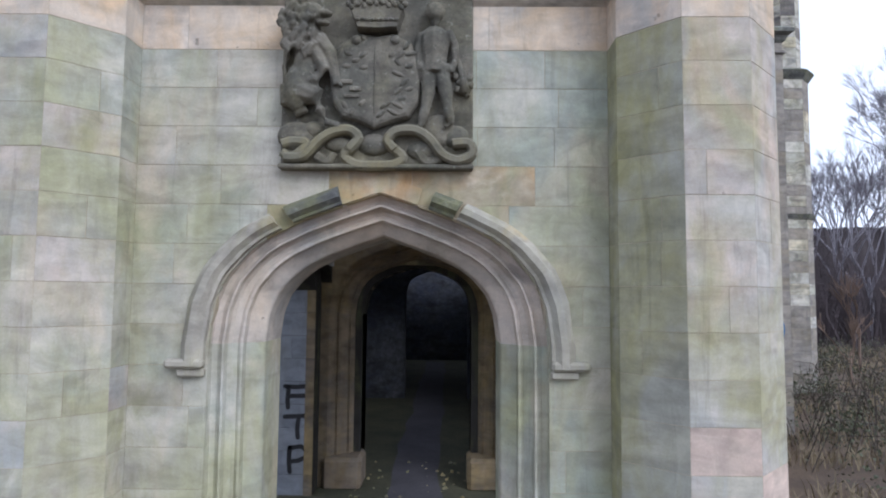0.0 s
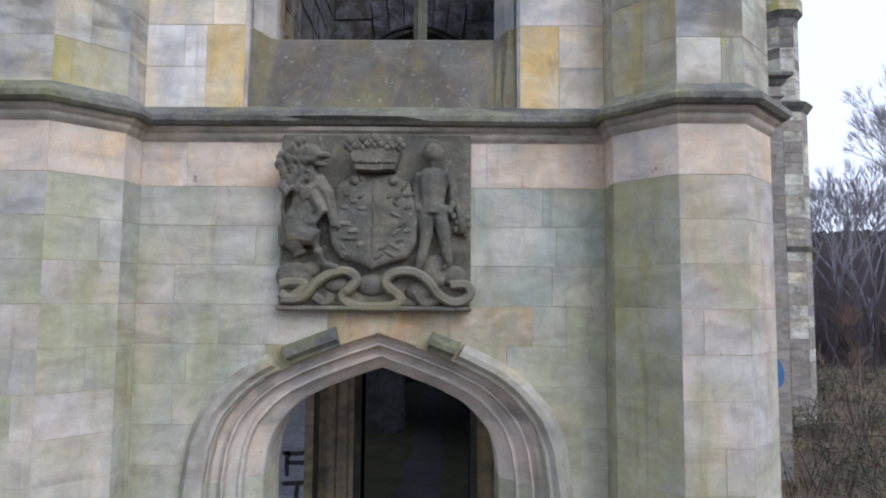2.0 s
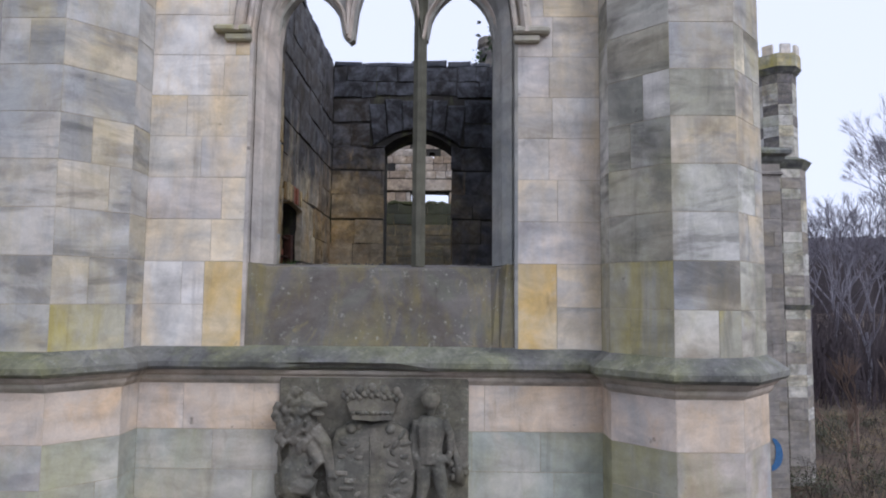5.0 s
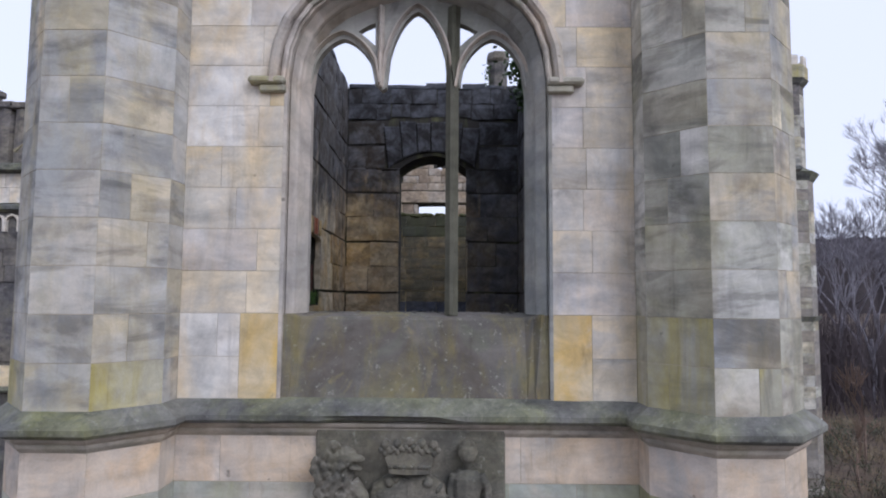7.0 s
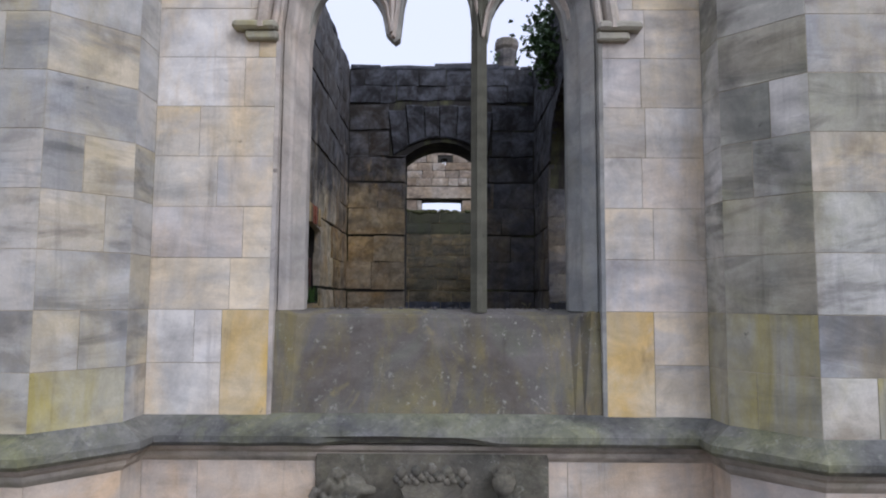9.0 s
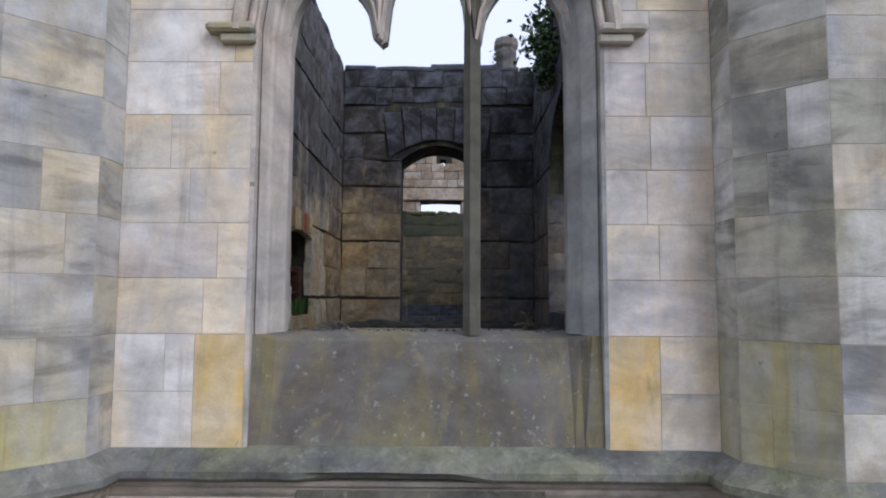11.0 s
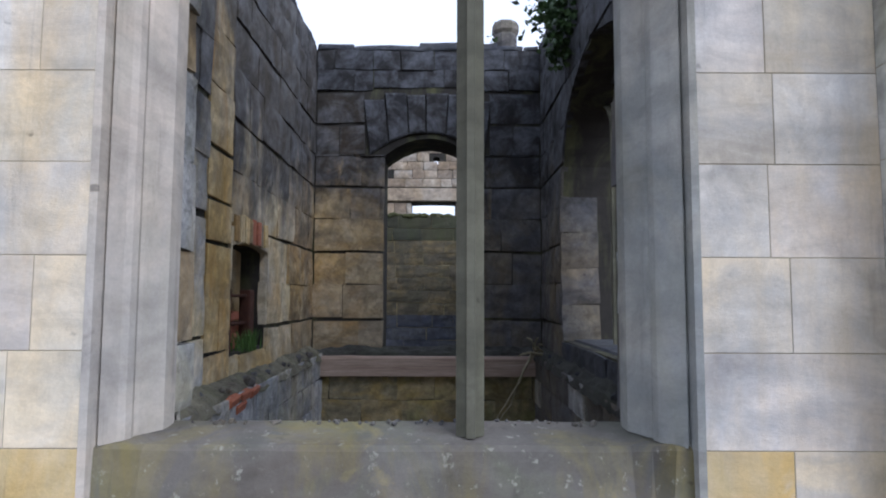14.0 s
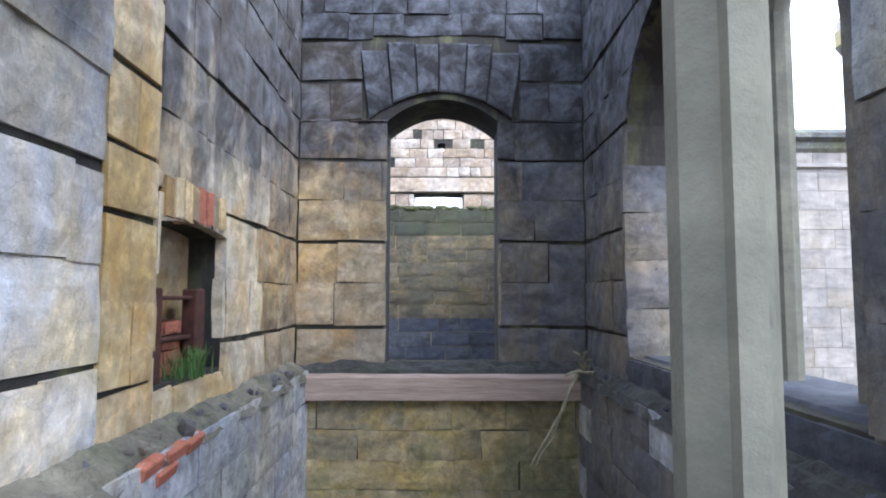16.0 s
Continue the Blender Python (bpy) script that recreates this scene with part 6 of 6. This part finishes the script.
for i in range(11):
    x = -13.4 + i * 0.42
    top = 12.15 - 0.20 * i + 0.1 * math.sin(i * 2.3)
    bm = bmesh.new()
    tube(bm, [(x, 14.95, 9.55), (x, 14.95, 10.4), (x + 0.02, 14.95, top)], (0.2, 0.2, 0.19), 8)
    box_bm(x - 0.26, x + 0.26, 14.72, 15.1, top - 0.05, top + 0.12, bm, bevel=0.03)
    part("parapet_shaft", bm, M_WINGDARK, left_wing)
part("parapet_wall", box_bm(-14, -8.6, 14.98, 15.3, 9.4, 10.9), M_WINGDARK, left_wing)
bm = bmesh.new()
tube(bm, [(-9.95, 14.5, 11.6), (-10.15, 14.5, 10.8), (-10.35, 14.48, 10.2), (-10.75, 14.46, 9.85)], (0.03, 0.035, 0.04, 0.05), 6)
tagged(part("hanging_stem", bm, M_ROOT), "pale dead stem hanging down the parapet", "stem")

# ---- woodland, brush and grass beyond ----
def bare_tree(bm, x, y, z, h, r, depth=5):
    def grow(p, d, l, rad, n):
        q = p + d * l
        mid = (p + q) / 2 + Vector((r.uniform(-1, 1), r.uniform(-1, 1), 0)) * l * 0.06
        tube(bm, [p, mid, q], (rad, rad * 0.85, rad * 0.65), 5 if n > 2 else 3)
        if n == 0:
            return
        for _ in range(r.choice((2, 3, 3)) if n > 1 else 9):
            dd = (d + Vector((r.uniform(-1, 1), r.uniform(-1, 1), r.uniform(-0.3, 0.7))) * 0.55).normalized()
            grow(p + (q - p) * r.uniform(0.6, 1.0), dd, l * r.uniform(0.6, 0.82), max(0.007, rad * 0.58), n - 1)
    grow(Vector((x, y, z - 0.1)), Vector((r.uniform(-0.08, 0.08), r.uniform(-0.08, 0.08), 1)).normalized(), h * 0.27, h * 0.0085, depth)


r = random.Random(120)
for x, y, h in ((27.0, 37, 25), (24.0, 41, 17), (31.5, 40, 24), (21.5, 46, 17), (36, 44, 24), (29, 47, 20), (22.8, 34, 14), (25.0, 38, 16), (33, 35, 17), (27, 43, 18)):
    bm = bmesh.new()
    bare_tree(bm, x, y, 0.6, h, r, 7 if h > 20 else 6)
    tagged(part("bare_tree", bm, M_TWIG), "bare grey-brown winter tree at the wood's edge", "tree", group="trees at the wood's edge")
bm = bmesh.new()
for i in range(5200):
    x, y = r.uniform(14, 52), r.uniform(30, 50)
    h = r.uniform(2.5, 7.6) * (0.7 + 0.3 * noise.noise((x * 0.2, y * 0.2, 0)) + 0.2)
    p = Vector((x, y, 0.3))
    q = p + Vector((r.gauss(0, 0.7), r.gauss(0, 0.7), h))
    m = (p + q) / 2 + Vector((r.gauss(0, 0.25), r.gauss(0, 0.25), 0))
    w = r.uniform(0.015, 0.05)
    s_ = Vector((w, 0.3 * w, 0))
    v = [bm.verts.new(c) for c in (p - s_, p + s_, m + s_ * 0.8, m - s_ * 0.8, q)]
    bm.faces.new(v[:4])
    bm.faces.new((v[3], v[2], v[4]))
    for _ in range(3):
        b0 = p + (q - p) * r.uniform(0.3, 0.95)
        b1 = b0 + Vector((r.gauss(0, 0.6), r.gauss(0, 0.5), r.uniform(0.1, 0.9)))
        bm.faces.new([bm.verts.new(c) for c in (b0 - s_ * 0.6, b0 + s_ * 0.6, b1)])
M_THICKET = simple("thicket_twigs", "2c2629", "403639", 0.4, bump=0.0)
tagged(part("thicket", bm, M_THICKET), "dense dark leafless thicket of the wood", "thicket", kind="stuff")
M_WOOD = simple("far_wood_dark", "272325", "3a3234", 0.5, bump=0.6, fine=3)
bm = bmesh.new()
prev = None
for i in range(601):
    x = 20 + i * 0.9
    top = 33 + 4.0 * noise.noise((x * 0.04, 0, 0)) + 2.2 * noise.noise((x * 0.17, 3, 0)) + 1.6 * noise.noise((x * 0.7, 8, 0))
    yy = 260 + 6 * noise.noise((x * 0.08, 9, 0))
    cur = [bm.verts.new((x, yy + d, z)) for d, z in ((0, -0.1), (2, top * 0.6), (5, top), (20, top * 0.95), (20, -0.1))]
    if prev:
        for j in range(4):
            bm.faces.new((prev[j], cur[j], cur[j + 1], prev[j + 1]))
    prev = cur
tagged(part("backdrop", bm, M_WOOD), "dark mass of the distant leafless wood", "woodland", kind="structure")
def rise(x, y):
    return 0.7 * max(0, min(1, (x - 8) / 8)) * max(0, min(1, (y - 12) / 20)) - 0.03


pts = []
for _ in range(26000):
    x, y = r.uniform(5, 24), r.uniform(7, 30)
    if x < 8.4 and y > 14.4:
        continue
    if noise.noise((x * 0.6, y * 0.6, 2)) > -0.05:
        pts.append((x, y, rise(x, y)))
blades("dead_grass", pts, 0.36, M_DRYGRASS, 121, "tussocks of pale dead winter grass", "grass", kind="stuff", lean=1.3, width=0.011)
M_BRAMBLE = simple("bramble_leaf", "333824", "545b40", 3.0, rough=0.6, bump=0.0)
clumps = []
while len(clumps) < 150:
    x, y = r.uniform(6.5, 22), r.uniform(9, 28)
    if (x > 8.9 or y < 14) and noise.noise((x * 0.45, y * 0.45, 8)) > 0.0:
        clumps.append(((x, y, rise(x, y) + r.uniform(0.1, 0.5)), r.uniform(0.15, 0.4)))
leaves("bramble_leaves", clumps, 22000, 0.036, M_BRAMBLE, 122, "dull green bramble and ivy leaves over the ground", "brambles", kind="stuff")
M_SPLIT = simple("split_wood", "a37c5e", "c9a585", 4.0, bump=0.3, stretch=(6, 6, 0.6))
bm = bmesh.new()
tube(bm, [(14.5, 20.6, 0.1), (14.9, 20.9, 1.0), (15.1, 21.1, 1.9), (15.2, 21.2, 2.5)], (0.16, 0.13, 0.1, 0.03), 8)
tagged(part("broken_trunk", bm, M_SPLIT), "pale broken tree stump with split orange wood", "stump")
M_STEM = simple("sapling_bark", "6b5a50", "8f7b6c", 3.0, bump=0.1)
for x, y, h in ((13.2, 20.5, 5), (15.4, 23.5, 6.5), (17.8, 25.0, 6)):
    bm = bmesh.new()
    bare_tree(bm, x, y, rise(x, y), h, r, 3)
    tagged(part("sapling", bm, M_STEM), "slender leafless brown sapling among the brambles", "sapling", group="saplings by the wing")
bm = bmesh.new()
for _ in range(900):
    x, y = r.uniform(6.5, 24), r.uniform(9.5, 28)
    if x < 8.6 and y > 14.4:
        continue
    a = r.uniform(0, 6.28)
    l = r.uniform(0.6, 2.2)
    d = Vector((math.cos(a), math.sin(a), 0)) * l
    z = 0.3
    tube(bm, [(x, y, z - 0.35), (x + d.x * 0.3, y + d.y * 0.3, z + l * 0.5), (x + d.x * 0.75, y + d.y * 0.75, z + l * 0.45), (x + d.x, y + d.y, z + 0.05)], (0.012, 0.01, 0.008, 0.004), 3)
tagged(part("brambles", bm, M_BARK), "arching brown bramble stems over the ground", "brambles", kind="stuff")
